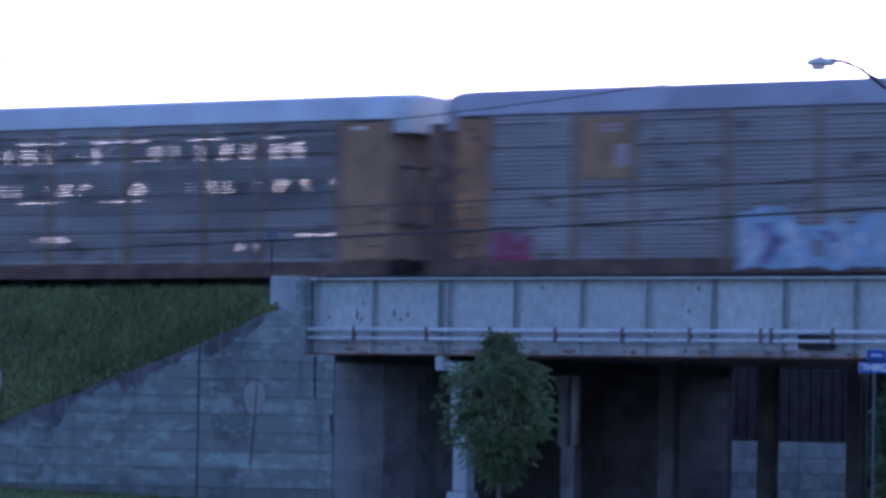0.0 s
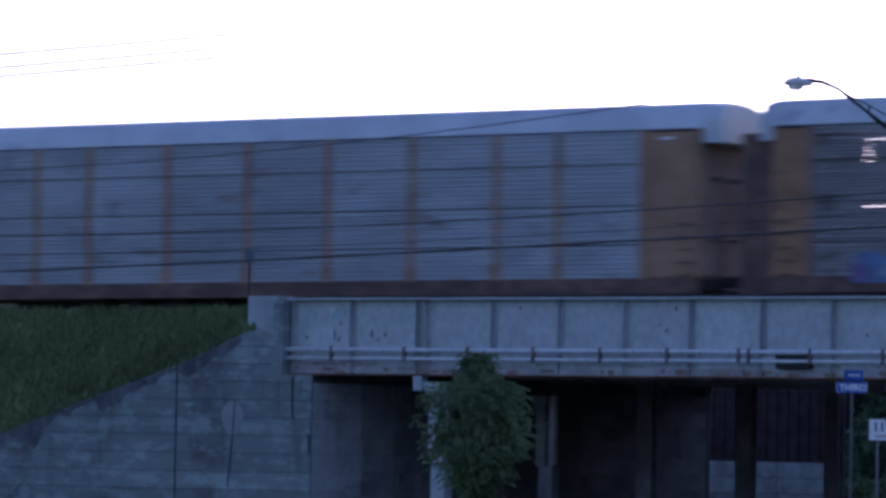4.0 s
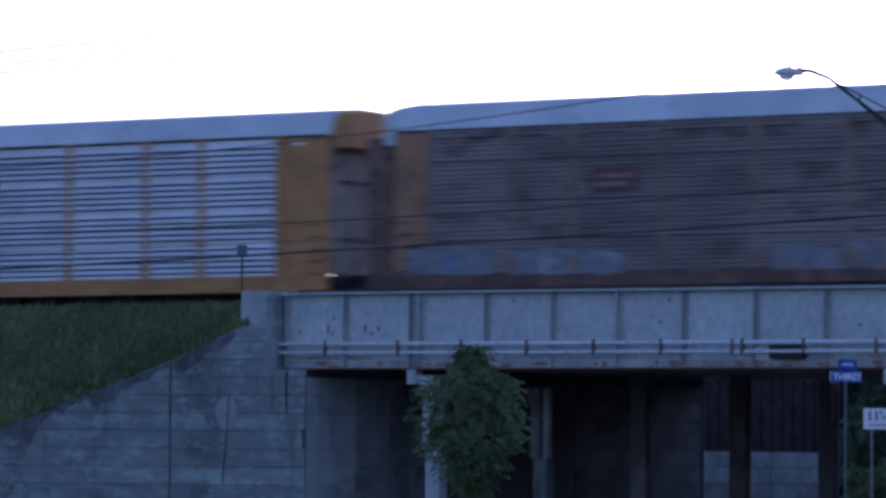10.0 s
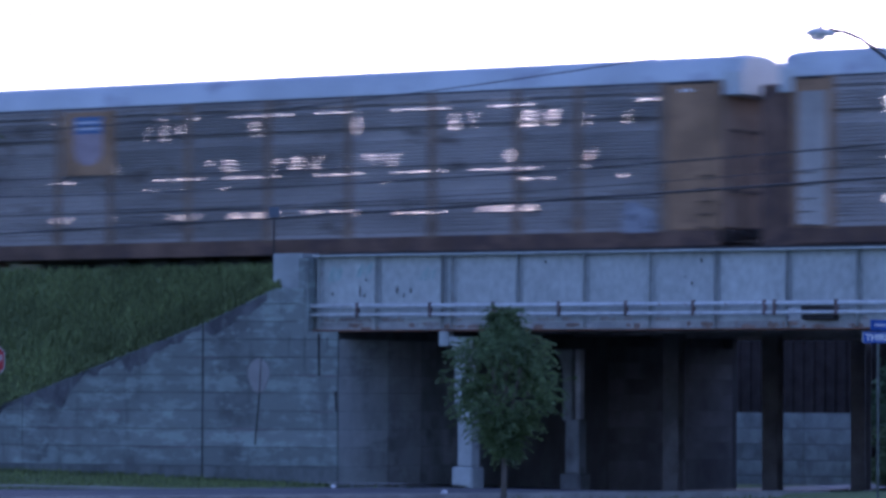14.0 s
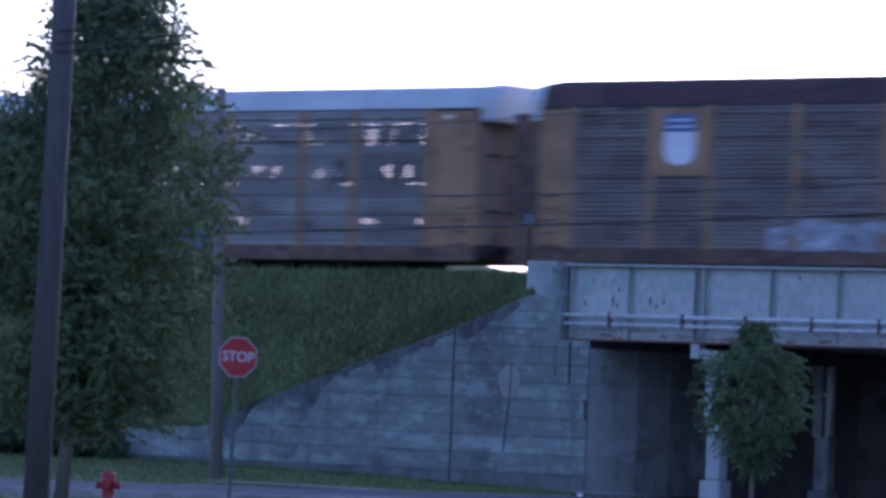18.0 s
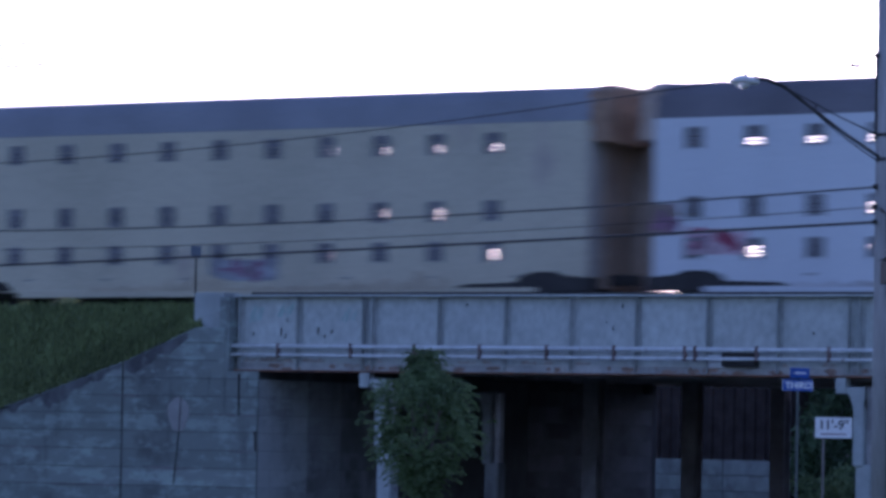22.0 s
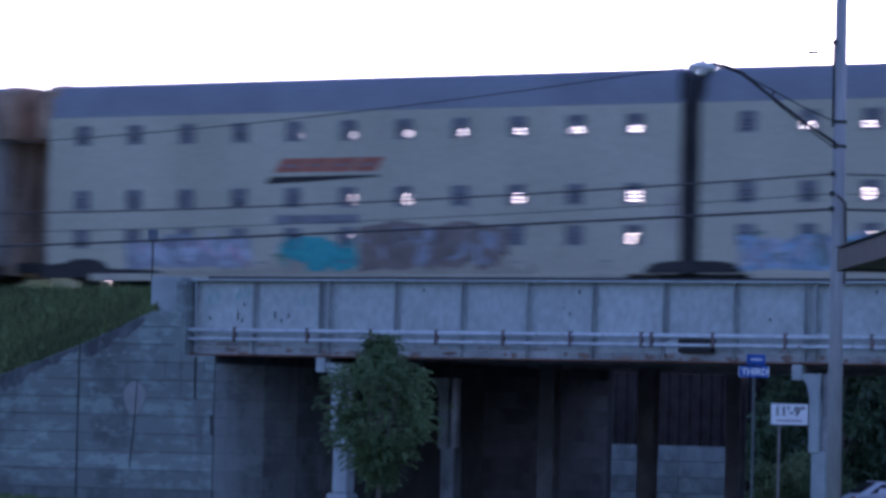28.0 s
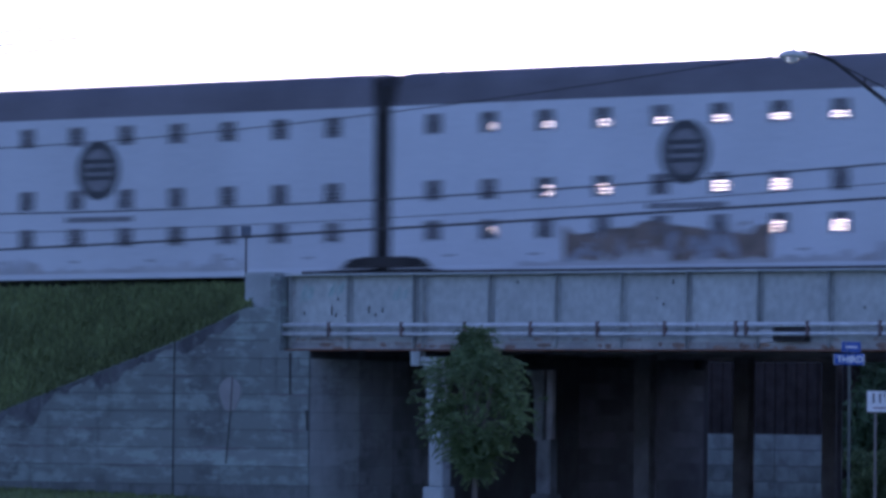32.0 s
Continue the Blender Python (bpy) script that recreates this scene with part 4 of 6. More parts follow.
def roof_form(length, eave, crown, half=1.5, ends=(0.92, 0.985)):
    section = [(-half, eave - 0.05), (-half - 0.03, eave), (-half, eave + 0.07), (-half + 0.08, eave + (crown - eave) * 0.55), (-half + 0.3, eave + (crown - eave) * 0.88), (-half * 0.45, crown), (0, crown + 0.02)]
    section += [(-y, z) for y, z in section[-2::-1]]
    rings = []
    for x, q in ((0.0, ends[0]), (0.06, ends[1]), (0.25, 1.0), (length - 0.25, 1.0), (length - 0.06, ends[1]), (length, ends[0])):
        rings.append([(x, y * (0.9 + 0.1 * q), eave + (z - eave) * q) for y, z in section])
    return loft(rings)


def truck_form():
    forms = [box(-1.35, 1.35, -1.18, -0.98, 0.32, 0.62), box(-1.35, 1.35, 0.98, 1.18, 0.32, 0.62), box(-0.25, 0.25, -1.2, 1.2, 0.4, 0.75)]
    return join(*forms)


def wheel_form():
    return join(tube([(0, -0.82, 0), (0, -0.69, 0)], 0.44, 16), tube([(0, 0.69, 0), (0, 0.82, 0)], 0.44, 16), tube([(0, -1.1, 0), (0, 1.1, 0)], 0.09, 8))


def add_trucks(car, xs):
    for x in xs:
        t = part("truck", once("truck_frame", truck_form, SOOT), None, car, "black steel wheel truck", pose(x, 0, 0))
        for dx in (-0.9, 0.9):
            part("wheelset", once("wheelset", wheel_form, SOOT), None, t, "", pose(dx, 0, 0.45))


def field(rng, w, h):
    """A ragged painted ground, nearly square at its ends and stepped along its top."""
    n = max(6, int(w / 0.35))
    low = [(-w / 2 + w * i / n, -h / 2 + rng.uniform(-0.03, 0.06) * h) for i in range(n + 1)]
    top, z = [], h / 2
    for i in range(n + 1):
        if i % 3 == 0:
            z = h / 2 - rng.uniform(0.0, 0.34) * h
        top.append((w / 2 - w * i / n, z + rng.uniform(-0.03, 0.05) * h))
    return low + top


def stroke(x0, z0, x1, z1, t):
    """A thick sprayed line with round ends."""
    d = Vector((x1 - x0, z1 - z0))
    a = math.atan2(d.y, d.x)
    arc = [i * math.pi / 5 for i in range(6)]
    return [(x1 + t * math.cos(a - math.pi / 2 + q), z1 + t * math.sin(a - math.pi / 2 + q)) for q in arc] + [(x0 + t * math.cos(a + math.pi / 2 + q), z0 + t * math.sin(a + math.pi / 2 + q)) for q in arc]


def graffiti(car, seed, x, z, w, h, colours, y=-1.612):
    """Spray paint in layers: a ground, fat letter-like forms on it, then outlines and highlights in lines."""
    rng = random.Random(seed)
    base = part("graffiti", moved(prism(field(rng, w, h), y - 0.002, y + 0.004), pose(x, 0, z)), SPRAY[colours[0]], car, "spray-painted graffiti")
    pick = colours[1:] or colours
    m = max(2, int(w / 0.75))
    for i in range(m):
        cx = x - w / 2 + w * (i + 0.5) / m
        for j in range(3):
            a, b = rng.uniform(-0.5, 0.5), rng.uniform(-0.5, 0.5)
            lo, hi = rng.uniform(-0.4, 0.0), rng.uniform(-0.1, 0.3)
            form = prism(stroke(cx + a * w / m, z + lo * h, cx + b * w / m, z + hi * h, rng.uniform(0.09, 0.16)), y - 0.004 - 0.0006 * j, y - 0.0022)
            part("spray_letter", form, SPRAY[rng.choice(pick)], base)
    for i in range(max(5, int(w * 3))):
        px, pz = x + w * rng.uniform(-0.46, 0.46), z + h * rng.uniform(-0.38, 0.38)
        a, r = rng.uniform(0, 3.14), rng.uniform(0.12, 0.4)
        form = prism(stroke(px, pz, px + r * math.cos(a), min(z + h * 0.45, pz + r * math.sin(a)), rng.uniform(0.025, 0.055)), y - 0.0072 - 0.0008 * (i % 4), y - 0.006)
        part("spray_stroke", form, SPRAY[rng.choice(colours)], base)


def shield(car, x, z, low, y=-1.6):
    w = 0.54
    o = [(-w, 0.72), (-w, -0.25), (-w * 0.93, -0.48), (-w * 0.7, -0.66), (-w * 0.3, -0.75), (0, -0.78), (w * 0.3, -0.75), (w * 0.7, -0.66), (w * 0.93, -0.48), (w, -0.25), (w, 0.72)]
    e = part("emblem", moved(prism(o, y - 0.004, y), pose(x, 0, z)), low, car, "shield-shaped emblem")
    part("emblem_top", box(x - w, x + w, y - 0.008, y - 0.004, z + 0.2, z + 0.72), SHIELD_BLUE, e, "blue emblem head")
    for dz in (0.33, 0.52):
        part("emblem_bar", box(x - w * 0.8, x + w * 0.8, y - 0.012, y - 0.008, z + dz, z + dz + 0.05), SHIELD_WHITE, e)


def autorack(k, panel, post, roof, end=None, hood=None, opened=True, extras=None, label="", holes=0.45, plain_ends=None):
    end = end or END_RACK
    plain_ends = plain_ends or post
    rng = random.Random(100 + k)
    car = thing("autorack_car", place(0, 1.55, RAIL), label, "rail car", "cars of the train")
    seams = BAYS
    crown = {9: 5.84, 12: 5.76, 15: 5.74, 16: 5.84}.get(k, 5.8)
    part("roof", once("roof%.2f" % crown, lambda: roof_form(BODY, 5.02, crown), roof, True), None, car, "rounded sheet roof", smooth=True)
    part("eave_rail", once("eave_rail", lambda: join(slab(0, BODY, -1.58, -1.48, 4.93, 5.02, 0.01), slab(0, BODY, 1.48, 1.58, 4.93, 5.02, 0.01)), SOOT), None, car, "dark strip along the eave")
    part("side_sill", once("side_sill", lambda: join(slab(0, BODY, -1.6, -1.5, 0.39, 0.86, 0.015), slab(0, BODY, 1.5, 1.6, 0.39, 0.86, 0.015)), SILL_RUST if post in (POST_TAN, POST_BROWN, POST_WHITE) else post), None, car)
    part("floor_deck", once("floor_deck", lambda: box(0.3, BODY - 0.3, -1.5, 1.5, 0.6, 0.8), SOOT), None, car)
    for z in (2.2, 3.72):
        part("upper_deck", once("upper_deck", lambda: box(0.5, BODY - 0.5, -1.4, 1.4, 0, 0.065), SOOT), None, car, "", pose(0, 0, z))
    for a, b in zip(seams, seams[1:]):
        mesh = panel_mesh(panel, opened)
        part("side_panel", mesh, None, car, "", Matrix.Translation((a, -1.53, 0)) @ Matrix.Diagonal((b - a, 1, 1, 1)))
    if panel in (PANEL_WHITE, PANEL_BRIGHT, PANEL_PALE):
        # Added black sheet gives the slots the darkness of the car's inside.
        part("inner_lining", once("inner_lining", lambda: box(1.1, 25.2, -1.44, -1.42, 0.82, 4.97), SOOT), None, car, "dark backing that stands in for the shaded inside of the car")
    if panel not in (PANEL_WHITE, PANEL_BRIGHT, PANEL_PALE):
        for z in (1.77, 2.88, 4.02):
            part("panel_seam", once("panel_seam", lambda: box(1.17, 25.2, -1.609, -1.6, 0, 0.03), SOOT), None, car, "", pose(0, 0, z))
    post_mesh = once("side_post", lambda: slab(-0.12, 0.12, -1.61, -1.5, 0.8, 5.0, 0.012), post)
    for x in seams:
        part("side_post", post_mesh, None, car, "", pose(x, 0, 0))
    foot = once("post_foot", lambda: slab(-0.16, 0.16, -1.625, -1.5, 0.82, 1.3, 0.02), post)
    for x in seams[1:-1]:
        part("post_foot", foot, None, car, "", pose(x, 0, 0))
    part("end_panel", once("end_panel_left", lambda: join(slab(0.02, 1.1, -1.57, -1.48, 0.86, 4.98, 0.02), slab(0.0, 0.1, -1.6, -1.45, 0.6, 5.02, 0.02)), plain_ends), None, car, "plain end panel")
    part("end_panel", once("end_panel_right", lambda: join(slab(25.2, 26.98, -1.57, -1.48, 0.86, 4.98, 0.02), slab(26.88, 27.0, -1.6, -1.45, 0.6, 5.02, 0.02)), plain_ends), None, car, "plain end panel")
    # Added screens, sized to shut the sky gap from the camera's side.
    part("end_screen", once("end_screen", lambda: join(slab(-1.15, -0.02, -1.25, -0.95, 0.3, 4.85, 0.03), slab(-1.1, -0.02, 0.95, 1.25, 0.3, 4.85, 0.03)), SILL_RUST), None, car, "screen added to close the gap of sky between cars")
    part("centre_sill", once("centre_sill", lambda: join(slab(2.3, BODY - 2.3, -0.4, 0.4, -0.02, 0.62, 0.03), slab(0.6, BODY - 0.6, -0.3, 0.3, 0.4, 0.62, 0.02), *[box(5.2 + i * 1.5, 6.1 + i * 1.5, -0.9, -0.4, 0.02, 0.5) for i in range(11)]), SOOT), None, car, "dark underframe")
    # Solid white bar for a bright slot; its brightness is in the colour.
    part("vent_slot", once("vent_slot", lambda: slab(25.75, 26.1, -1.585, -1.55, 4.72, 4.8, 0.01), SIGNWHITE), None, car)

    def far():
        forms, z = [], 0.8
        for b0, b1 in FARBANDS:
            forms.append(box(0.0, BODY, 1.5, 1.54, z, b0))
            forms += [box(0.0, 1.2, 1.5, 1.54, b0, b1), box(25.1, BODY, 1.5, 1.54, b0, b1)]
            z = b1
        forms.append(box(0, BODY, 1.5, 1.54, z, 5.0))
        return join(*forms, *[box(x - 0.09, x + 0.09, 1.5, 1.6, 0.8, 5.0) for x in seams], box(0, 0.1, 1.38, 1.6, 0.6, 5.0), box(BODY - 0.1, BODY, 1.38, 1.6, 0.6, 5.0))
    part("far_side", once("far_side", far, post), None, car)
    for x0, sgn in ((0.02, 1), (BODY - 0.02, -1)):
        side = "left" if sgn > 0 else "right"
        leaf = once("end_door_" + side, lambda: slab(min(x0, x0 + sgn * 0.08), max(x0, x0 + sgn * 0.08), -0.345, 0.345, 0.9, 4.95, 0.03), end)
        for q in range(4):
            part("end_door", leaf, None, car, "folding end door leaf", pose(0, -1.065 + q * 0.71, 0))
        hinge = once("door_hinge", lambda: slab(-0.06, 0.06, -0.3, 0.3, 0, 0.09, 0.01), SOOT)
        for z in (1.9, 3.6):
            for y in (-0.6, 0.45):
                part("door_hinge", hinge, None, car, "", pose(x0, y, z))
        part("roof_end", once("roof_end_" + side, lambda: loft([[(x0 - sgn * e, y * q, 4.72 + (z - 4.72) * q) for y, z in ((-1.38, 4.62), (-1.4, 5.25), (-1.2, 5.64), (-0.65, 5.79), (0.65, 5.79), (1.2, 5.64), (1.4, 5.25), (1.38, 4.62))] for e, q in ((0, 1.0), (0.42, 0.998), (0.53, 0.975), (0.58, 0.92))]), hood or roof), None, car, "rounded roof end hood")
        for i in range(5):
            part("rung", once("rung", lambda: box(-0.22, 0.22, -1.63, -1.6, 0, 0.03), SOOT), None, car, "", pose(x0 + sgn * 0.42, 0, 0.9 + i * 0.36))
        part("coupler", once("coupler_" + side, lambda: join(slab(min(x0, x0 - sgn * 0.85), max(x0, x0 - sgn * 0.85), -0.16, 0.16, 0.62, 0.92, 0.03), slab(min(x0 - sgn * 0.1, x0 + sgn * 0.5), max(x0 - sgn * 0.1, x0 + sgn * 0.5), -1.45, 1.45, 0.5, 0.85, 0.03)), SOOT), None, car)
    if opened:
        forms = []
        # strips that leave thin gaps of daylight between the loads
        for z0, z1, more in ((0.85, 1.03, 0.0), (1.55, 1.92, 0.0), (2.74, 2.85, 0.1), (4.62, 4.98, 0.3)):
            x = 0.3
            for p, q in zip(seams, seams[1:]):
                if rng.random() < holes + more:
                    a, b = p + rng.uniform(0.1, 0.9), q - rng.uniform(0.1, 0.8)
                    forms.append(box(x, a, -0.16, 0.16, z0, z1))
                    x = b
            forms.append(box(x, BODY - 0.3, -0.16, 0.16, z0, z1))
        # vehicles on the three decks; daylight comes through their windows
        for base, low, high, top, chance in ((0.8, 1.12, 1.48, 1.55, 0.12), (1.92, 2.3, 2.62, 2.74, holes * 0.55), (2.85, 2.96, 3.42, 3.72, holes + 0.25), (3.78, 3.95, 4.5, 4.62, holes + 0.2)):
            x, since = 0.3, 0.3
            while x < BODY - 1.2:
                e = min(x + rng.uniform(2.2, 2.9), BODY - 0.3)
                if rng.random() < chance and opened == 1:
                    if x > since:
                        forms.append(box(since, x, -0.16, 0.16, base, top))
                    since = e
                    forms += [box(x, e, -0.16, 0.16, base, low), box(x, e, -0.16, 0.16, high, top)]
                    w = (e - x) / 3
                    cuts = [x + rng.uniform(0.15, 0.4), x + w + rng.uniform(0.0, 0.1), x + 2 * w, e - 0.2]
                    p = x
                    for i in range(3):
                        a, b = cuts[i] + 0.09, cuts[i + 1] - 0.09
                        if rng.random() < 0.78:
                            forms.append(prism([(p, low), (a + rng.uniform(-0.05, 0.1), low), (a + rng.uniform(0.0, 0.25), high), (p, high)], -0.12, 0.12))
                            if rng.random() < 0.6:
                                c = rng.uniform(a, b)
                                forms.append(prism([(c - 0.12, low), (c + 0.16, low), (c + 0.1, low + 0.2), (c, low + 0.27), (c - 0.1, low + 0.18)], -0.1, 0.1))
                            p = b
                    forms.append(box(p, e, -0.16, 0.16, low, high))
                x = e
            forms.append(box(since, BODY - 0.3, -0.16, 0.16, base, top))
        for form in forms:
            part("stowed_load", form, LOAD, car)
    add_trucks(car, (4.4, BODY - 4.4))
    if extras:
        extras(car)
    return car


def unit_side(xs, rows, y0, y1):
    """A flat side in one plate, pierced by rows of square openings."""
    gx = [0.0] + [e for c in xs for e in (c - 0.22, c + 0.22)] + [LONG]
    gz = [0.46] + [e for r in rows for e in r] + [5.12]
    a, b = len(gx), len(gz)
    v = [(x, y, z) for y in (y0, y1) for z in gz for x in gx]
    hole = {(i, k) for i in range(1, a - 1, 2) for k in range(1, b - 1, 2)}
    f = []
    for i in range(a - 1):
        for k in range(b - 1):
            q = (k * a + i, k * a + i + 1, (k + 1) * a + i + 1, (k + 1) * a + i)
            back = tuple(e + a * b for e in q)
            if (i, k) in hole:
                f += [(q[m], q[(m + 1) % 4], back[(m + 1) % 4], back[m]) for m in range(4)]
            else:
                f += [q, back[::-1]]
            for m, edge in enumerate((k == 0, i == a - 2, k == b - 2, i == 0)):
                if edge:
                    f.append((q[m], q[(m + 1) % 4], back[(m + 1) % 4], back[m]))
    return v, f


LONG = 21.365
WIN_X = [1.25 + 1.869 * i for i in range(11)]
WIN_Z = [(1.27, 1.76), (2.39, 2.93), (4.29, 4.83)]


def articulated_unit(k, material, first, extras=None, label=""):
    """One half of an articulated pair; first: the leading half, whose far end meets the bellows."""
    rng = random.Random(200 + k)
    car = thing("articulated_rack_unit", place(0, 1.55, RAIL), label, "rail car", "articulated units of the train")

    wins = WIN_X if first else [x + 0.2 for x in WIN_X[:10]]
    part("near_side", once("unit_near%d" % first, lambda: unit_side(wins, WIN_Z, -1.56, -1.52), material), None, car)
    part("far_side", once("unit_far%d" % first, lambda: unit_side([x + 0.27 for x in wins], WIN_Z, 1.52, 1.56), material), None, car)
    part("roof", once("unit_roof%d" % first, lambda: roof_form(LONG, 5.12, 6.14, ends=(0.97, 0.99)), ROOF_SOOTY if material is WHITE else ROOF_UNIT, True), None, car, "grey rounded sheet roof", smooth=True)
    frame_mesh = once("window_vent", lambda: join(box(-0.27, -0.22, -0.06, 0.02, -0.3, 0.3), box(0.22, 0.27, -0.06, 0.02, -0.3, 0.3), box(-0.27, 0.27, -0.06, 0.02, 0.24, 0.3), box(-0.22, 0.22, -0.015, 0.0, 0.06, 0.24), *[box(-0.22, 0.22, -0.015, 0.0, -0.27 + i * 0.11, -0.188 + i * 0.11) for i in range(3)]), DIM)
    for z0, z1 in WIN_Z:
        for x in wins:
            part("window_vent", frame_mesh, None, car, "", pose(x, -1.54, (z0 + z1) / 2))
    for z in (0.72, 2.1, 3.55):
        part("deck", once("unit_deck", lambda: box(0.3, LONG - 0.3, -1.5, 1.5, 0, 0.07), SOOT), None, car, "", pose(0, 0, z))
    part("side_sill", once("unit_sill", lambda: join(slab(1.6, LONG - 1.6, -1.59, -1.5, 0.3, 0.52, 0.01), slab(1.6, LONG - 1.6, 1.5, 1.59, 0.3, 0.52, 0.01)), material), None, car)
    def grime():
        r = random.Random(41)
        xs = [4.3]
        while xs[-1] < LONG - 4.6:
            xs.append(xs[-1] + r.uniform(0.08, 0.3))
        top = [(x, 0.55 + 0.55 * r.random() ** 2.2 * (0.6 + 0.4 * math.sin(x * 0.9))) for x in xs]
        return prism([(xs[0], 0.47), (xs[-1], 0.47)] + top[::-1], -1.5935, -1.559)
    part("grime_band", once("unit_grime%d" % (material is WHITE), grime, GRIME_PALE if material is WHITE else GRIME), None, car, "dull brown grime along the foot of the side")
    for z0, z1 in ((0.8, 2.05), (2.2, 3.5)):
        x = rng.uniform(0.4, 2.5)
        while x < LONG - 2:
            e = min(x + rng.uniform(1.0, 2.6), LONG - 0.4)
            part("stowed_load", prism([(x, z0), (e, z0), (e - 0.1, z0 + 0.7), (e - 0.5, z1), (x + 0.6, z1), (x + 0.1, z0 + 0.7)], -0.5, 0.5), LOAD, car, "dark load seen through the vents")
            x = e + (rng.uniform(0.5, 1.7) if z0 < 2 else rng.uniform(1.8, 4.6))
    part("centre_sill", once("unit_centre_sill", lambda: join(slab(3.0, LONG - 3.0, -0.4, 0.4, -0.05, 0.62, 0.03), *[box(3.6 + i * 1.7, 4.7 + i * 1.7, -0.9, -0.4, -0.02, 0.5) for i in range(8)]), SOOT), None, car, "dark underframe")
    joint, out = (LONG, 0.0) if first else (0.0, LONG)
    sgn = -1 if first else 1
    tag = "a" if first else "b"
    part("end_wall", once("unit_end_" + tag, lambda: slab(min(out, out - sgn * 0.1), max(out, out - sgn * 0.1), -1.5, 1.5, 0.5, 5.1, 0.03), END_BROWN), None, car, "weathered end doors")
    # Added post, deep enough to hide the sky slit in the camera's view.
    part("end_post", once("end_post_" + tag, lambda: slab(min(out, out + sgn * 0.85), max(out, out + sgn * 0.85), 1.0, 1.48, 0.5, 5.3, 0.03), END_BROWN), None, car, "brown post added to close the sky slit between units")
    for y in (-1.2, -0.5, 0.2):
        part("end_rib", once("end_rib_" + tag, lambda: box(min(out, out + sgn * 0.05), max(out, out + sgn * 0.05), 0, 0.08, 0.8, 4.5), END_BROWN), None, car, "", pose(0, y, 0))
    part("end_header", once("unit_header_" + tag + material.name, lambda: loft([[(out + sgn * e, y * q, 4.55 + (z - 4.55) * q) for y, z in ((-1.45, 4.55), (-1.43, 5.55), (-1.3, 5.94), (-0.7, 6.17), (0.7, 6.17), (1.3, 5.94), (1.43, 5.55), (1.45, 4.55))] for e, q in ((-0.12, 1.0), (0.42, 1.0), (0.56, 0.985), (0.62, 0.93))]), END_RUST if material is BEIGE else END_BROWN), None, car, "brown end header")
    if material is BEIGE:
        part("rust_panel", once("rust_panel_" + tag, lambda: slab(min(out + sgn * 0.1, out + sgn * 0.64), max(out + sgn * 0.1, out + sgn * 0.64), -0.75, 1.3, 4.5, 5.45, 0.03), END_RUST), None, car, "rust-orange panel")
    part("corner_plate", once("corner_plate_" + tag, lambda: slab(min(out, out + sgn * 0.07), max(out, out + sgn * 0.07), -1.5, -0.75, 0.8, 5.0, 0.02), END_GREY), None, car, "weathered grey corner plate")
    part("joint_wall", once("unit_joint_" + tag, lambda: slab(min(joint, joint + sgn * 0.1), max(joint, joint + sgn * 0.1), -1.5, 1.5, 0.7, 6.0, 0.03), SOOT), None, car)
    for z in (1.5, 2.3, 3.1):
        part("grab_iron", once("grab_iron_" + tag, lambda: tube([(out + sgn * 0.12, -0.6, 0), (out + sgn * 0.12, 0.3, 0)], 0.016, 6), END_BROWN), None, car, "", pose(0, 0, z))
    if first:
        part("bellows", once("bellows", lambda: loft([[(LONG + 0.02 + i * 0.07, y * (1 - 0.025 * (i % 2)), z) for y, z in ((-1.4, 0.55), (-1.42, 5.3), (-1.3, 5.75), (-1.0, 6.02), (0, 6.1), (1.0, 6.02), (1.3, 5.75), (1.42, 5.3), (1.4, 0.55))] for i in range(9)]), SOOT), None, car, "black articulation bellows")
        add_trucks(car, (2.0, LONG + 0.43))
        part("truck_guard", once("truck_guard", lambda: prism([(LONG - 1.1, 0.5), (LONG + 2.0, 0.5), (LONG + 1.7, 0.75), (LONG + 1.2, 0.82), (LONG - 0.3, 0.82), (LONG - 0.8, 0.75)], -1.6, -1.3), SOOT), None, car)
    else:
        add_trucks(car, (LONG - 2.0,))
    part("underframe", once("underframe_" + tag, lambda: join(slab(min(out, out + sgn * 0.9), max(out, out + sgn * 0.9), -0.2, 0.2, 0.6, 0.9, 0.03), prism([(out + sgn * 0.2, 0.4), (out - sgn * 4.8, 0.4), (out - sgn * 3.9, 0.62), (out - sgn * 2.3, 0.66), (out - sgn * 2.1, 0.84), (out - sgn * 1.7, 0.95), (out - sgn * 1.0, 0.95), (out - sgn * 0.7, 0.84), (out + sgn * 0.2, 0.76)], -1.585, -1.2)), SOOT), None, car)
    for i in range(7):
        part("tie_down_slot", once("tie_slot", lambda: slab(-0.16, 0.16, -1.575, -1.55, 0.8, 0.85, 0.008), DIM), None, car, "", pose(2 + i * 2.85, 0, 0))
    if extras:
        extras(car)
    return car


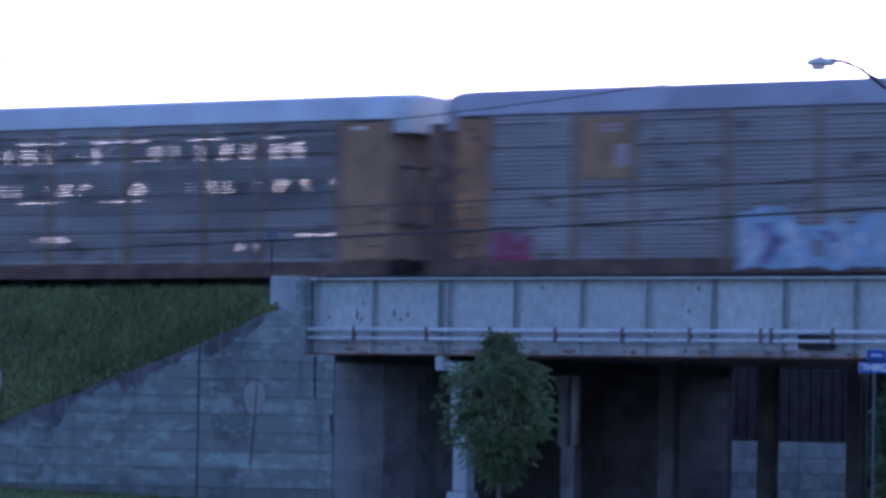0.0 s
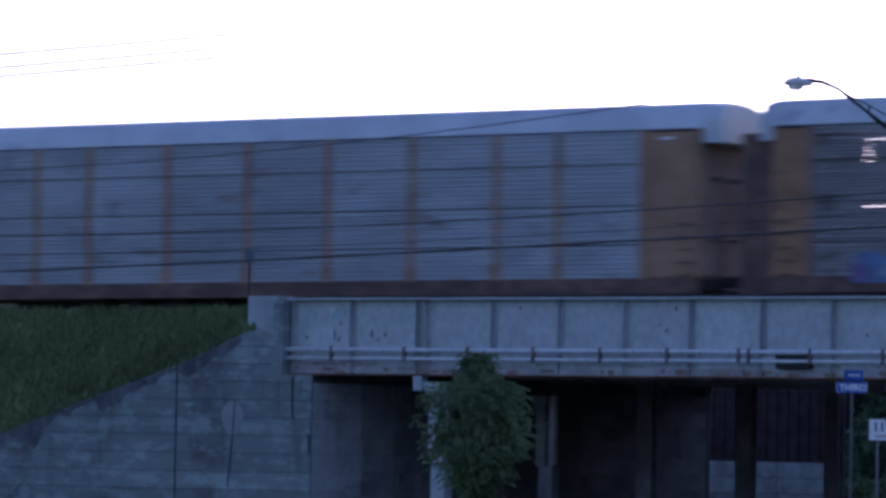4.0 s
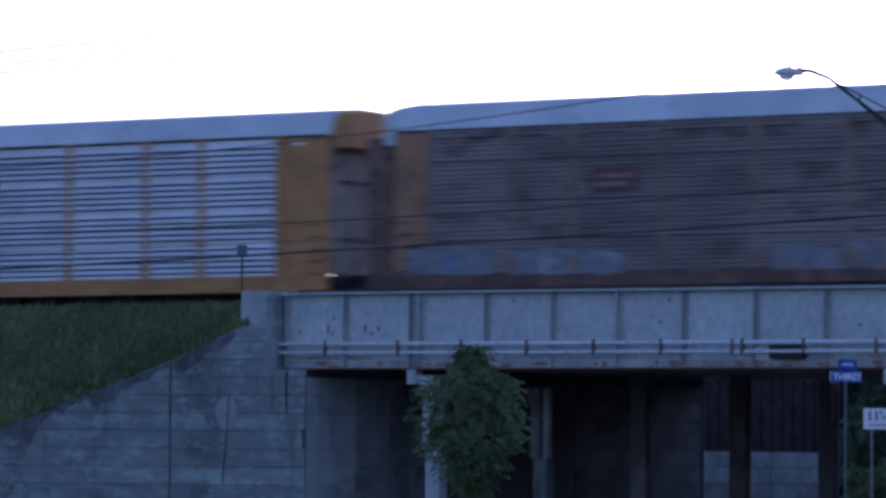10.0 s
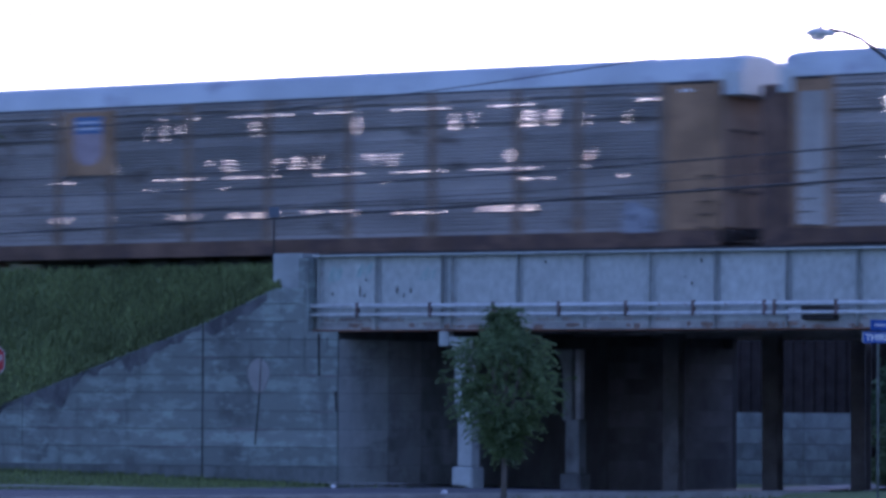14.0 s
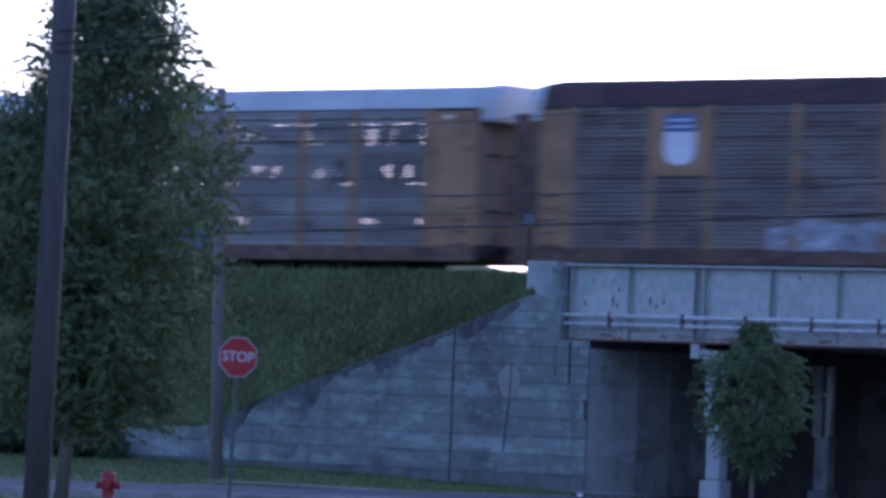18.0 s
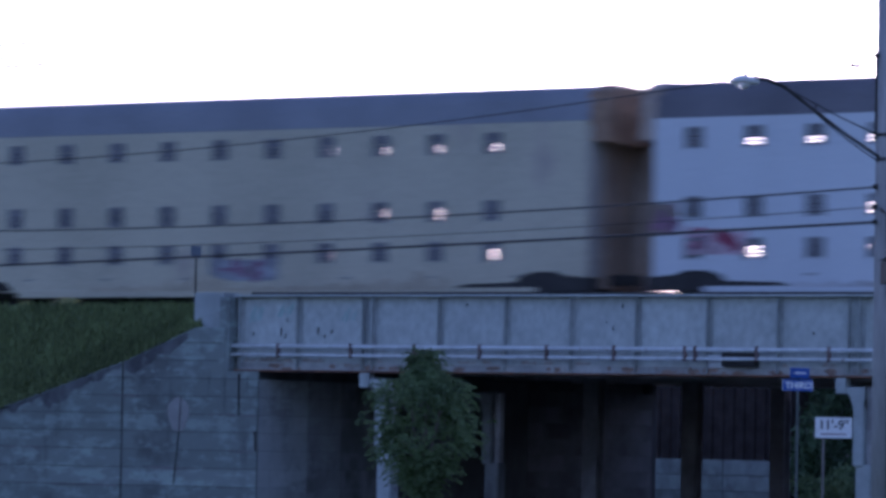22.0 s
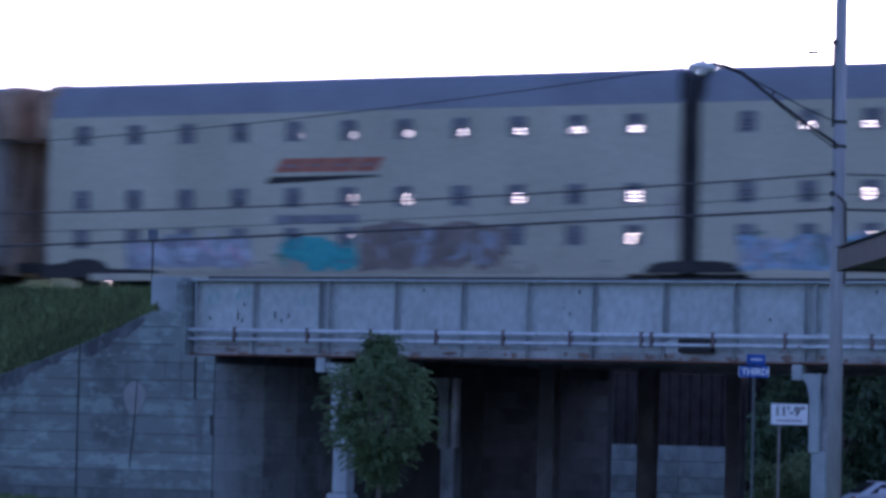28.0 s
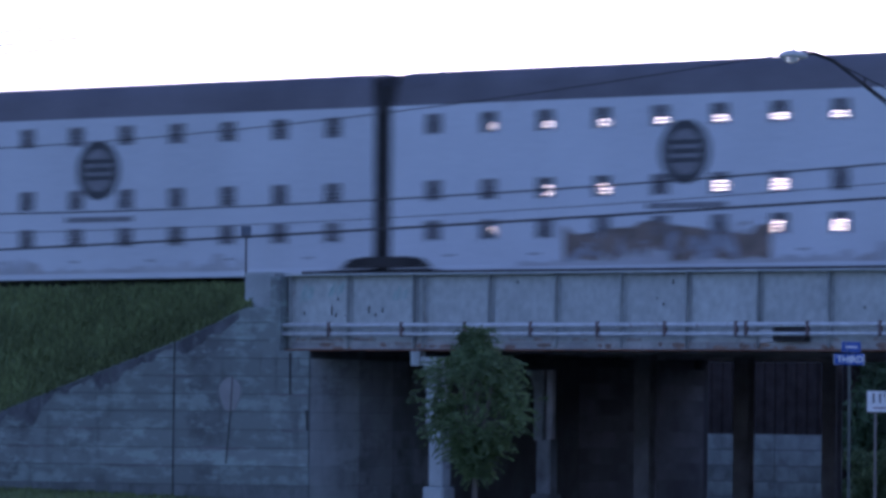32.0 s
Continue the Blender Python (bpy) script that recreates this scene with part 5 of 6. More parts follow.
def bars_logo(car, x=7.8, z=3.4):
    """The owner's mark as plain shapes: slanted red blocks over a dark wedge."""
    w, h, lean = 3.55, 0.4, 0.3
    m = None
    for q in range(4):
        a, b = x + 0.25 + w * q / 4, x + 0.25 + w * (q + 0.97 - 0.02 * q) / 4
        m = part("mark_block", prism([(a, z), (b, z), (b + lean, z + h), (a + lean, z + h)], -1.567, -1.562), LOGO_RED, car, "red slanted mark")
        part("mark_slit", prism([(a + 0.3, z + 0.16), (b - 0.1, z + 0.16), (b - 0.05, z + 0.22), (a + 0.36, z + 0.22)], -1.57, -1.567), DIM, m)
    part("mark_wedge", prism([(x - 0.05, z - 0.33), (x + 1.2, z - 0.29), (x + 3.85, z - 0.16), (x + 3.8, z - 0.1), (x + 0.15, z - 0.12)], -1.567, -1.562), SOOT, car, "dark wedge under the mark")
    part("lettering_bar", box(x + 0.3, x + 3.2, -1.567, -1.562, 1.92, 2.18), DIM, car)


def round_seal(car, x=9.7, z=3.55):
    pts = [(0.8 * math.cos(2 * math.pi * i / 32), 0.89 * math.sin(2 * math.pi * i / 32)) for i in range(32)]
    m = part("seal", moved(prism(pts, -1.568, -1.562), pose(x, 0, z)), SEAL, car, "round black seal")
    inner = [(px * 0.72, pz * 0.72) for px, pz in pts]
    part("seal_disc", moved(prism(inner, -1.571, -1.568), pose(x, 0, z)), DIM, m)
    for dz in (-0.3, -0.05, 0.2):
        part("seal_bar", box(x - 0.5, x + 0.5, -1.574, -1.571, z + dz, z + dz + 0.14), SEAL, m)
    part("lettering_bar", box(x - 1.2, x + 1.3, -1.567, -1.562, 2.0, 2.16), DIM, car)


def plate(car, x0, x1, z0, z1, m, bars=None):
    p = part("sign_board", slab(x0, x1, -1.64, -1.6, z0, z1, 0.01), m, car, "painted sign board on the side")
    if bars:
        for a, b, c, d in bars[1]:
            part("lettering_bar", box(x0 + a * (x1 - x0), x0 + b * (x1 - x0), -1.646, -1.641, z0 + c * (z1 - z0), z0 + d * (z1 - z0)), bars[0], p)


TWO_BARS = [(0.08, 0.92, 0.55, 0.75), (0.08, 0.8, 0.2, 0.4)]


def marks(k):
    def put(car):
        if k in (5, 12, 13, 15, 16, 8):
            d = 0.2 if k == 12 else 0.0
            plate(car, 4.0 + d, 5.94 + d, 2.95, 4.9, POST_YELLOW if k == 8 else POST_TAN)
            shield(car, 4.95 + d, 4.02, SHIELD_WHITE if k == 16 else SHIELD_PALE, -1.645)
        if k == 0:
            plate(car, 4.2, 5.8, 3.1, 4.88, POST_TAN, (SHIELD_PALE, [(0.72, 0.96, 0.2, 0.55), (0.35, 0.85, 0.84, 0.88), (0.35, 0.85, 0.76, 0.8)]))
            graffiti(car, 1, 11.6, 1.38, 4.7, 1.75, ["sky", "white", "sky", "purple", "white"])
            graffiti(car, 2, 16.6, 1.35, 3.9, 1.6, ["grey", "sky", "white", "grey"])
            graffiti(car, 21, 1.95, 1.25, 1.3, 0.95, ["red", "plum", "red"])
        if k == 1:
            plate(car, 6.48, 8.16, 3.06, 3.85, POST_MAROON, (POST_BROWN, TWO_BARS))
        if k == 2:
            part("paint_band", slab(0.1, 4.4, -1.62, -1.616, 0.45, 1.5, 0.001), SPRAY["red"], car, "sprayed red band")
            part("paint_band", slab(0.1, 4.4, -1.621, -1.617, 1.52, 2.1, 0.001), SPRAY["yellow"], car, "sprayed yellow band")
            part("paint_band", slab(10.4, 16.6, -1.62, -1.616, 0.45, 1.62, 0.001), SPRAY["red"], car, "sprayed red band")
            part("paint_band", slab(10.4, 16.6, -1.621, -1.617, 1.64, 2.08, 0.001), SPRAY["yellow"], car, "sprayed yellow band")
            part("paint_band", slab(24.4, 26.66, -1.62, -1.616, 0.45, 1.56, 0.001), SPRAY["red"], car, "sprayed red band")
            part("paint_band", slab(23.9, 26.66, -1.621, -1.617, 1.58, 2.0, 0.001), SPRAY["yellow"], car, "sprayed yellow band")
            graffiti(car, 4, 7.7, 1.33, 7.0, 1.75, ["blue", "sky", "blue", "sky", "red", "white"], -1.63)
            graffiti(car, 22, 19.7, 2.0, 7.4, 1.3, ["grey", "green", "yellow", "grey", "sky"], -1.625)
            graffiti(car, 6, 20.2, 1.1, 9.2, 1.5, ["blue", "blue", "sky", "blue", "sky"], -1.64)
            graffiti(car, 5, 13.2, 1.0, 3.6, 1.0, ["red", "plum", "red"], -1.63)
        if k == 4:
            graffiti(car, 8, 4.0, 1.1, 3.0, 0.9, ["blue", "purple", "sky"])
        if k == 5:
            graffiti(car, 9, 4.8, 2.2, 1.4, 1.2, ["brown", "grey", "plum"])
            graffiti(car, 23, 8.6, 1.1, 0.6, 0.6, ["brown", "red"])
            graffiti(car, 10, 18.5, 1.2, 7.8, 1.1, ["dim", "green", "green", "dim"])
        if k == 6:
            plate(car, 9.0, 11.45, 3.05, 3.87, POST_MAROON, (SHIELD_PALE, [(0.03, 0.8, 0.06, 0.3), (0.03, 0.82, 0.38, 0.48), (0.03, 0.76, 0.56, 0.66), (0.8, 0.95, 0.5, 0.78)]))
            graffiti(car, 11, 11.9, 1.2, 4.2, 1.2, ["grey", "white", "sky", "pink"])
        if k == 7:
            plate(car, 6.05, 8.64, 2.92, 3.91, POST_WHITE, (POST_TAN, [(0.18, 0.82, 0.02, 0.98)]))
            graffiti(car, 12, 17.2, 1.2, 1.8, 1.2, ["brown", "dim", "purple"])
            graffiti(car, 24, 20.8, 1.2, 3.6, 1.0, ["dim", "grey", "dim"])
        if k == 8:
            part("lettering_bar", box(6.15, 8.1, -1.63, -1.62, 4.4, 4.66), DIM, car)
            part("lettering_bar", box(9.05, 11.05, -1.63, -1.62, 4.4, 4.66), DIM, car)
            part("paint_band", slab(0.1, 26.9, -1.606, -1.6, 0.48, 0.88, 0.001), POST_YELLOW, car)
        if k == 9:
            plate(car, 6.57, 8.12, 3.06, 3.75, POST_MAROON, (POST_BROWN, TWO_BARS))
            plate(car, 20.4, 22.5, 0.85, 1.9, PANEL_GREY)
            graffiti(car, 13, 1.9, 1.2, 2.9, 0.8, ["dim", "blue", "dim"])
            graffiti(car, 14, 5.8, 1.15, 3.6, 0.8, ["dim", "grey", "dim"])
            graffiti(car, 25, 15.6, 1.15, 6.5, 0.8, ["dim", "brown", "dim"])
        if k == 10:
            p = part("name_board", slab(14.8, 20.5, -1.64, -1.6, 4.0, 4.95, 0.01), POST_MAROON, car, "maroon name board")
            for x0, x1 in ((15.05, 17.2), (17.9, 19.8)):
                part("lettering_bar", box(x0, x1, -1.646, -1.641, 4.36, 4.56), SHIELD_PALE, p)
                part("lettering_bar", box(x0, x0 + 0.35, -1.646, -1.641, 4.56, 4.72), SHIELD_PALE, p)
        if k == 11:
            plate(car, 6.78, 8.5, 3.0, 3.9, POST_MAROON, (POST_BROWN, TWO_BARS))
            graffiti(car, 15, 23.6, 1.3, 1.5, 1.0, ["grey", "dim", "grey"])
        if k == 12:
            graffiti(car, 16, 24.4, 1.25, 1.0, 0.9, ["grey", "dim", "grey"])
        if k == 13:
            part("repair_panel", slab(0.17, 1.1, -1.6, -1.57, 0.9, 4.6, 0.01), END_GREY, car, "pale replaced end panel")
        if k == 14:
            part("lettering_bar", box(15.55, 17.5, -1.63, -1.62, 4.3, 4.55), SHIELD_PALE, car)
            part("lettering_bar", box(18.0, 19.66, -1.63, -1.62, 4.2, 4.55), SHIELD_PALE, car)
            graffiti(car, 17, 12.2, 1.15, 4.5, 1.15, ["violet", "pink", "blue", "plum"])
            graffiti(car, 18, 21.0, 1.2, 7.0, 0.9, ["dim", "grey", "dim"])
        if k == 15:
            graffiti(car, 19, 14.7, 1.1, 4.2, 1.1, ["blue", "violet", "blue", "blue", "brown"])
        if k == 16:
            graffiti(car, 20, 10.6, 1.25, 5.2, 0.95, ["grey", "white", "dim", "grey"])
    return put


def unit_marks(k):
    def put(car):
        if k in (17, 18, 27, 28):
            bars_logo(car)
        if k in (21, 22, 31, 32):
            round_seal(car, {21: 11.42, 22: 9.72, 31: 11.42, 32: 9.7}[k])
        spec = {18: [(6.4, 1.15, 2.0, 0.7, ["green", "grey"])], 20: [(9.8, 1.1, 2.4, 0.7, ["grey", "dim", "grey", "plum"])],
                21: [(1.97, 1.8, 2.0, 0.9, ["pink", "red", "plum"]), (0.35, 2.35, 0.8, 0.9, ["brown", "plum"]), (10.2, 1.05, 2.6, 0.9, ["white", "sky", "grey", "purple"])],
                22: [(5.6, 1.5, 6.6, 1.0, ["white", "sky", "grey", "pink", "white"]), (12.2, 1.35, 3.0, 2.1, ["plum", "purple", "plum", "pink"]), (14.9, 1.35, 2.9, 2.0, ["purple", "plum", "sky", "plum"]), (18.3, 1.35, 1.5, 0.9, ["pink", "plum", "grey"]), (19.8, 1.3, 0.9, 0.7, ["grey", "purple"])],
                23: [(2.8, 1.0, 5.0, 1.1, ["grey", "pink", "brown"])], 25: [(4, 1.0, 4.5, 0.9, ["plum", "grey"])],
                27: [(5.1, 1.2, 4.4, 1.05, ["grey", "white", "pink", "white"]), (9.6, 1.02, 2.6, 1.25, ["teal", "teal", "green", "teal"]), (13.5, 1.2, 5.0, 1.55, ["brown", "brown", "grey", "brown"])],
                28: [(3.6, 1.1, 4.6, 1.1, ["sky", "white", "grey", "green"]), (8.7, 1.33, 3.9, 1.55, ["violet", "violet", "purple", "violet"])],
                30: [(7.6, 0.85, 5.0, 0.7, ["brown", "plum", "grey", "brown"])], 32: [(9.1, 1.03, 6.6, 1.25, ["brown", "brown", "grey", "brown"])]}
        for i, (x, z, w, h, c) in enumerate(spec.get(k, [])):
            graffiti(car, 300 + 10 * k + i, x, z, w, h, c, -1.566)
    return put


CARS = []
RACKS = {
    -1: (PANEL_GREY, POST_BROWN, ROOF_PALE, "grey slotted autorack car with brown posts and a pale roof"),
    0: (PANEL_GREY, POST_BROWN, ROOF_GREY, "grey autorack car with white graffiti and brown posts"),
    1: (PANEL_GREY, POST_BROWN, ROOF_GREY, "grey slotted autorack car with brown ends"),
    2: (PANEL_PALE, POST_WHITE, ROOF_PALE, "white autorack car with blue and red graffiti along its foot"),
    3: (PANEL_MID, POST_TAN, ROOF_PALE, "grey autorack car with faded yellow posts"),
    4: (PANEL_GREY, POST_BROWN, ROOF_PALE, "grey slotted autorack car with brown posts"),
    5: (PANEL_GREY, POST_BROWN, ROOF_PALE, "grey autorack car with a shield emblem and graffiti"),
    6: (PANEL_DARK, POST_BROWN, ROOF_GREY, "dark autorack car with a maroon sign board"),
    7: (PANEL_GREY, POST_BROWN, ROOF_PALE, "grey slotted autorack car with a tan sign board"),
    8: (PANEL_WHITE, POST_YELLOW, ROOF_PALE, "yellow autorack car with bright white panels"),
    9: (PANEL_RUSTY, POST_BROWN, ROOF_PALE, "dark grey autorack car with brown ends"),
    10: (PANEL_BRIGHT, POST_MAROON, ROOF_PALE, "white-panelled autorack car with maroon ends and name board"),
    11: (PANEL_DULL, POST_TAN, ROOF_GREY, "grey slotted autorack car with faded yellow posts"),
    12: (PANEL_ZINC, POST_BROWN, ROOF_PALE, "grey slotted autorack car with a shield emblem"),
    13: (PANEL_ZINC, POST_TAN, ROOF_PALE, "grey autorack car with a shield emblem and tan ends"),
    14: (PANEL_DARK, POST_MAROON, ROOF_PALE, "dark autorack car with maroon ends and white lettering"),
    15: (PANEL_GREY, POST_TAN, ROOF_PALE, "grey slotted autorack car with tan posts and blue graffiti"),
    16: (PANEL_RUSTY, POST_TAN, ROOF_DARK, "grey slotted autorack car with a rusty dark roof"),
}
for k, (panel, post, roof, label) in RACKS.items():
    car = autorack(k, panel, post, roof, opened=0 if k in (2, 3, 8, 10) else 2 if k in (0, 6, 9, 16) else 1, extras=marks(k), label=label, end={2: PANEL_GREY, 8: PANEL_GREY, 10: BROWN, 14: POST_MAROON}.get(k), hood={6: ROOF_SOOTY, 8: POST_YELLOW, 14: SOOT, 16: ROOF_PALE}.get(k), holes=0.85 if k == 15 else 0.65 if k in (1, 5, 12) else 0.2 if k == 16 else 0.4,
                   plain_ends=None if post is not POST_BROWN else POST_TAN if k in (5, 7, 12, -1) else POST_RUST)
    CARS.append((car, 29.284 * k))
UNITS = {17: 497.289}
for k in range(18, 33):
    UNITS[k] = UNITS[k - 1] + (21.965 if k % 2 == 0 else 23.486 + (0.786 if k == 25 else 0))
for k, offset in UNITS.items():
    pale = k in (21, 22, 31, 32)
    lab = "white articulated rack car unit with a round black seal" if pale else "beige articulated rack car unit with rows of small vents"
    if k in (17, 18, 27, 28):
        lab = "beige articulated rack car unit with a red slanted mark"
    unit = articulated_unit(k, WHITE if pale else BEIGE, k % 2 == 1, unit_marks(k), lab)
    unit.scale.z = 1.017
    CARS.append((unit, offset))


def run(t):
    """Metres that the train has gone at t seconds."""
    return -0.196 + 26.5864 * t - 0.013276 * t * t + 0.0000719 * t ** 3


GRADE = 0.0045


def on_track(s):
    return place(s, 1.55, RAIL + 0.02 + GRADE * s) @ pose(0, 0, 0, 0, -math.degrees(GRADE), 0)


def motions():
    for car, offset in CARS:
        walk(car, [(t, on_track(offset - run(t))) for t in range(0, 33, 2)])


# ---- things before and beyond the bridge ----
BLOCKCON = paint("weathered_blocks", (0.3, 0.335, 0.32), 0.9, 0, 20, 1.6, 0.25, 0.3, (0.16, 0.17, 0.16, 0.55), 0.12, 0.6, True, 0.25)
# Leaf green with the shade on this foliage put into the colour.
LEAFFAR = paint("leaf_shaded_green", (0.05, 0.085, 0.035), 0.8, 0, 8, 0.8, 0.4, 0.0, islands=0.25)


def foliage(rng, clumps, leaf, per, flat=0.75):
    """Many small leaves round the centres of clumps (centre, radius)."""
    v, f = [], []
    for c, r in clumps:
        for _ in range(int(per * r * r)):
            d = Vector((rng.gauss(0, 1), rng.gauss(0, 1), rng.gauss(0, 1))).normalized() * r * (rng.random() ** 0.45)
            p = Vector(c) + Vector((d.x, d.y, d.z * flat))
            a = Vector((rng.gauss(0, 1), rng.gauss(0, 1), rng.gauss(0, 0.5))).normalized()
            b = a.orthogonal().normalized()
            b.rotate(Matrix.Rotation(rng.uniform(0, 6.28), 3, a))
            w = a.cross(b) * leaf * rng.uniform(0.24, 0.42)
            t = b * leaf * rng.uniform(0.8, 1.3)
            k = len(v)
            v += [tuple(p - t), tuple(p + w), tuple(p + t), tuple(p - w)]
            f.append((k, k + 1, k + 2, k + 3))
    return v, f


def sprays(rng, profile, count, leaf, leaves=13, droop=0.35):
    """Leafy twigs: pointed leaves set along short shoots that stand out from the crown."""
    zs, ws = zip(*profile)
    v, f = [], []
    for _ in range(count):
        z = rng.uniform(zs[0], zs[-1])
        a, q = rng.uniform(0, 6.28), rng.random() ** 0.4
        # boughs stand out and leave hollows between them
        w = float(np.interp(z, zs, ws)) * (1 + 0.1 * math.sin(3 * a + 4 * z) + 0.08 * math.sin(2 * a - 9 * z))
        root = Vector((w * q * math.cos(a), w * q * math.sin(a), z))
        way = Vector((math.cos(a), math.sin(a), rng.uniform(-0.35, 0.9))).normalized()
        way = (way + Vector((rng.gauss(0, 0.4), rng.gauss(0, 0.4), rng.gauss(0, 0.3)))).normalized()
        side = way.cross(Vector((0, 0, 1))).normalized()
        length = leaf * rng.uniform(2.0, 4.2)
        for i in range(leaves):
            k = (i + 0.5) / leaves
            p = root + way * length * k - Vector((0, 0, droop * length * k * k))
            turn = rng.choice((-1, 1)) * rng.uniform(0.4, 1.2)
            d = (way * math.cos(turn) + side * math.sin(turn) + Vector((0, 0, rng.uniform(-0.7, 0.15)))).normalized()
            n = d.cross(Vector((rng.gauss(0, 1), rng.gauss(0, 1), rng.gauss(0, 1)))).normalized()
            t, b = d * leaf * rng.uniform(0.75, 1.25), n * leaf * rng.uniform(0.16, 0.26)
            m = len(v)
            v += [tuple(p), tuple(p + t * 0.45 + b), tuple(p + t), tuple(p + t * 0.45 - b)]
            f.append((m, m + 1, m + 2, m + 3))
    return v, f


def build_tree(name, x, y, height, trunk_r, clumps, leaf, per, material, label, seed, fork=0.5, twigs=None, lean=0.0):
    rng = random.Random(seed)
    z = ground_z(plan_n(x, y))
    tree = thing(name, pose(x, y, z), label, "tree")
    forms = [tube([(lean, 0, -0.1), (lean * 0.85 + 0.02, 0, height * 0.2), (lean * 0.3 - 0.02, 0.03, height * 0.45), (0.03, 0, height * 0.8)], [trunk_r * 1.25, trunk_r, trunk_r * 0.75, trunk_r * 0.2], 9)]
    part("trunk", forms[0], BARK, tree, smooth=True)
    for i, (c, r) in enumerate(clumps):
        if i % (2 if height < 5 else 6) == 0:
            a = Vector((0, 0, min(height * fork * rng.uniform(0.7, 1.1), c[2])))
            part("limb", tube([a, a.lerp(Vector(c), 0.5) + Vector((0, 0, 0.08)), c], [trunk_r * 0.45, trunk_r * 0.28, trunk_r * 0.08], 6), BARK, tree, smooth=True)
    crown = foliage(rng, clumps, leaf, per)
    part("crown", join(crown, sprays(rng, *twigs)) if twigs else crown, material, tree, "leafy crown with gaps at its edge")
    return tree


def crown_clumps(rng, profile, count, size):
    """Clumps strewn in a crown: profile gives (height, half width) pairs."""
    zs, ws = zip(*profile)
    out = []
    for _ in range(count):
        z = rng.uniform(zs[0], zs[-1])
        w = float(np.interp(z, zs, ws))
        a, q = rng.uniform(0, 6.28), math.sqrt(rng.random())
        out.append(((w * q * math.cos(a), w * q * math.sin(a), z), size * rng.uniform(0.6, 1.25)))
    return out


def build_trees():
    rng = random.Random(21)
    prof = [(1.1, 0.05), (1.35, 0.22), (1.6, 0.5), (1.85, 0.8), (2.1, 1.0), (2.35, 1.08), (2.7, 1.0), (3.0, 0.96), (3.25, 0.85), (3.42, 0.55), (3.52, 0.2), (3.9, 0.1)]
    inner = [(z, w * 0.8) for z, w in prof]
    build_tree("young_tree", 1.04, 84.0, 3.7, 0.055, crown_clumps(rng, inner, 85, 0.24), 0.07, 1000, LEAF, "young green street tree with an oval crown on the verge", 22, 0.38, (prof, 900, 0.1, 12, 0.45))
    prof = [(1.25, 0.7), (1.8, 0.98), (2.6, 1.08), (3.3, 1.38), (4.2, 1.62), (5.2, 1.5), (6.2, 1.1), (7.1, 0.45)]
    bough = [((c[0] - 1.35, c[1], c[2]), r) for c, r in crown_clumps(rng, [(1.5, 0.5), (2.4, 0.9), (4.4, 0.95), (5.6, 0.4)], 75, 0.42)]
    big = build_tree("broadleaf_tree", -7.95, 56.0, 7.2, 0.085, crown_clumps(rng, [(z, w * 0.9) for z, w in prof], 170, 0.42) + bough, 0.075, 700, LEAFDARK, "large dark green broadleaf tree beside a leaning pole", 23, 0.35, (prof, 1700, 0.115, 11, 0.3), -0.52)
    part("limb", tube([(-0.47, -0.06, 1.05), (-0.3, -0.2, 1.12), (-0.02, -0.3, 1.13), (0.16, -0.34, 1.26), (0.45, -0.4, 1.42)], [0.035, 0.028, 0.022, 0.018, 0.01], 6), BARK, big, "bare low limb", smooth=True)
    # beyond the bridge; the farther rows are added to block specks of sky
    for i, (s, n, h, w) in enumerate([(-2, 39, 7.0, 3.6), (3.5, 46, 7.0, 3.8), (9, 40, 7.5, 4.4), (15, 42, 7.5, 4.6), (22, 42, 7.5, 4.6), (31, 40, 7.0, 4.5), (40, 46, 7.5, 5.0), (4, 50, 8.5, 5.0), (50, 48, 7.5, 5), (-3, 52, 8, 4.6), (12, 58, 9.5, 5.0), (20, 60, 9.5, 5.2), (29, 58, 9.5, 5.2), (37, 60, 9.5, 5.2), (2, 62, 9.5, 5.0), (24.5, 66, 10, 5.2), (33, 66, 10, 5.2), (16, 66, 10, 5.2), (8, 68, 10, 5.2), (-10, 60, 9.5, 5.0), (-14, 66, 10, 5.2), (-5, 46, 7.5, 3.4)]):
        p = at(s, n)
        prof = [(0.6, w * 0.7), (2.5, w), (h * 0.7, w * 0.8), (h, w * 0.25)]
        build_tree("broadleaf_tree", p.x, p.y, h, 0.2, crown_clumps(rng, prof, 90, 1.0), 0.2 if n < 55 else 0.34, 120, LEAFFAR, "dark green tree beyond the underpass", 40 + i, 0.3)
    for i, (s, n, r) in enumerate([(0.9, 28, 1.0), (2.0, 27.6, 1.3), (1.6, 29.6, 1.3), (-0.6, 31, 1.6), (7.0, 30, 1.5)]):
        p = at(s, n)
        bush = thing("bush", pose(p.x, p.y, ground_z(n)), "rounded green bush beyond the underpass", "bush", "bushes beyond the bridge")
        cl = [((rng.uniform(-r, r) * 0.7, rng.uniform(-r, r) * 0.5, rng.uniform(0.3, r * 1.3)), r * 0.45) for _ in range(14)]
        part("stem", tube([(0, 0, -0.1), (0, 0.02, r * 0.8)], [0.05, 0.03], 6), BARK, bush)
        part("crown", foliage(rng, cl, 0.16, 230), LEAF, bush)


def wire(a, b, sag, r, name="overhead_wire", label="thin black overhead wire", material=None, group="overhead wires"):
    a, b = Vector(a), Vector(b)
    pts = [a.lerp(b, i / 16) - Vector((0, 0, sag * 4 * (i / 16) * (1 - i / 16))) for i in range(17)]
    solid(name, tube(pts, r, 5), material or WIRE, label, "wire", group=group)


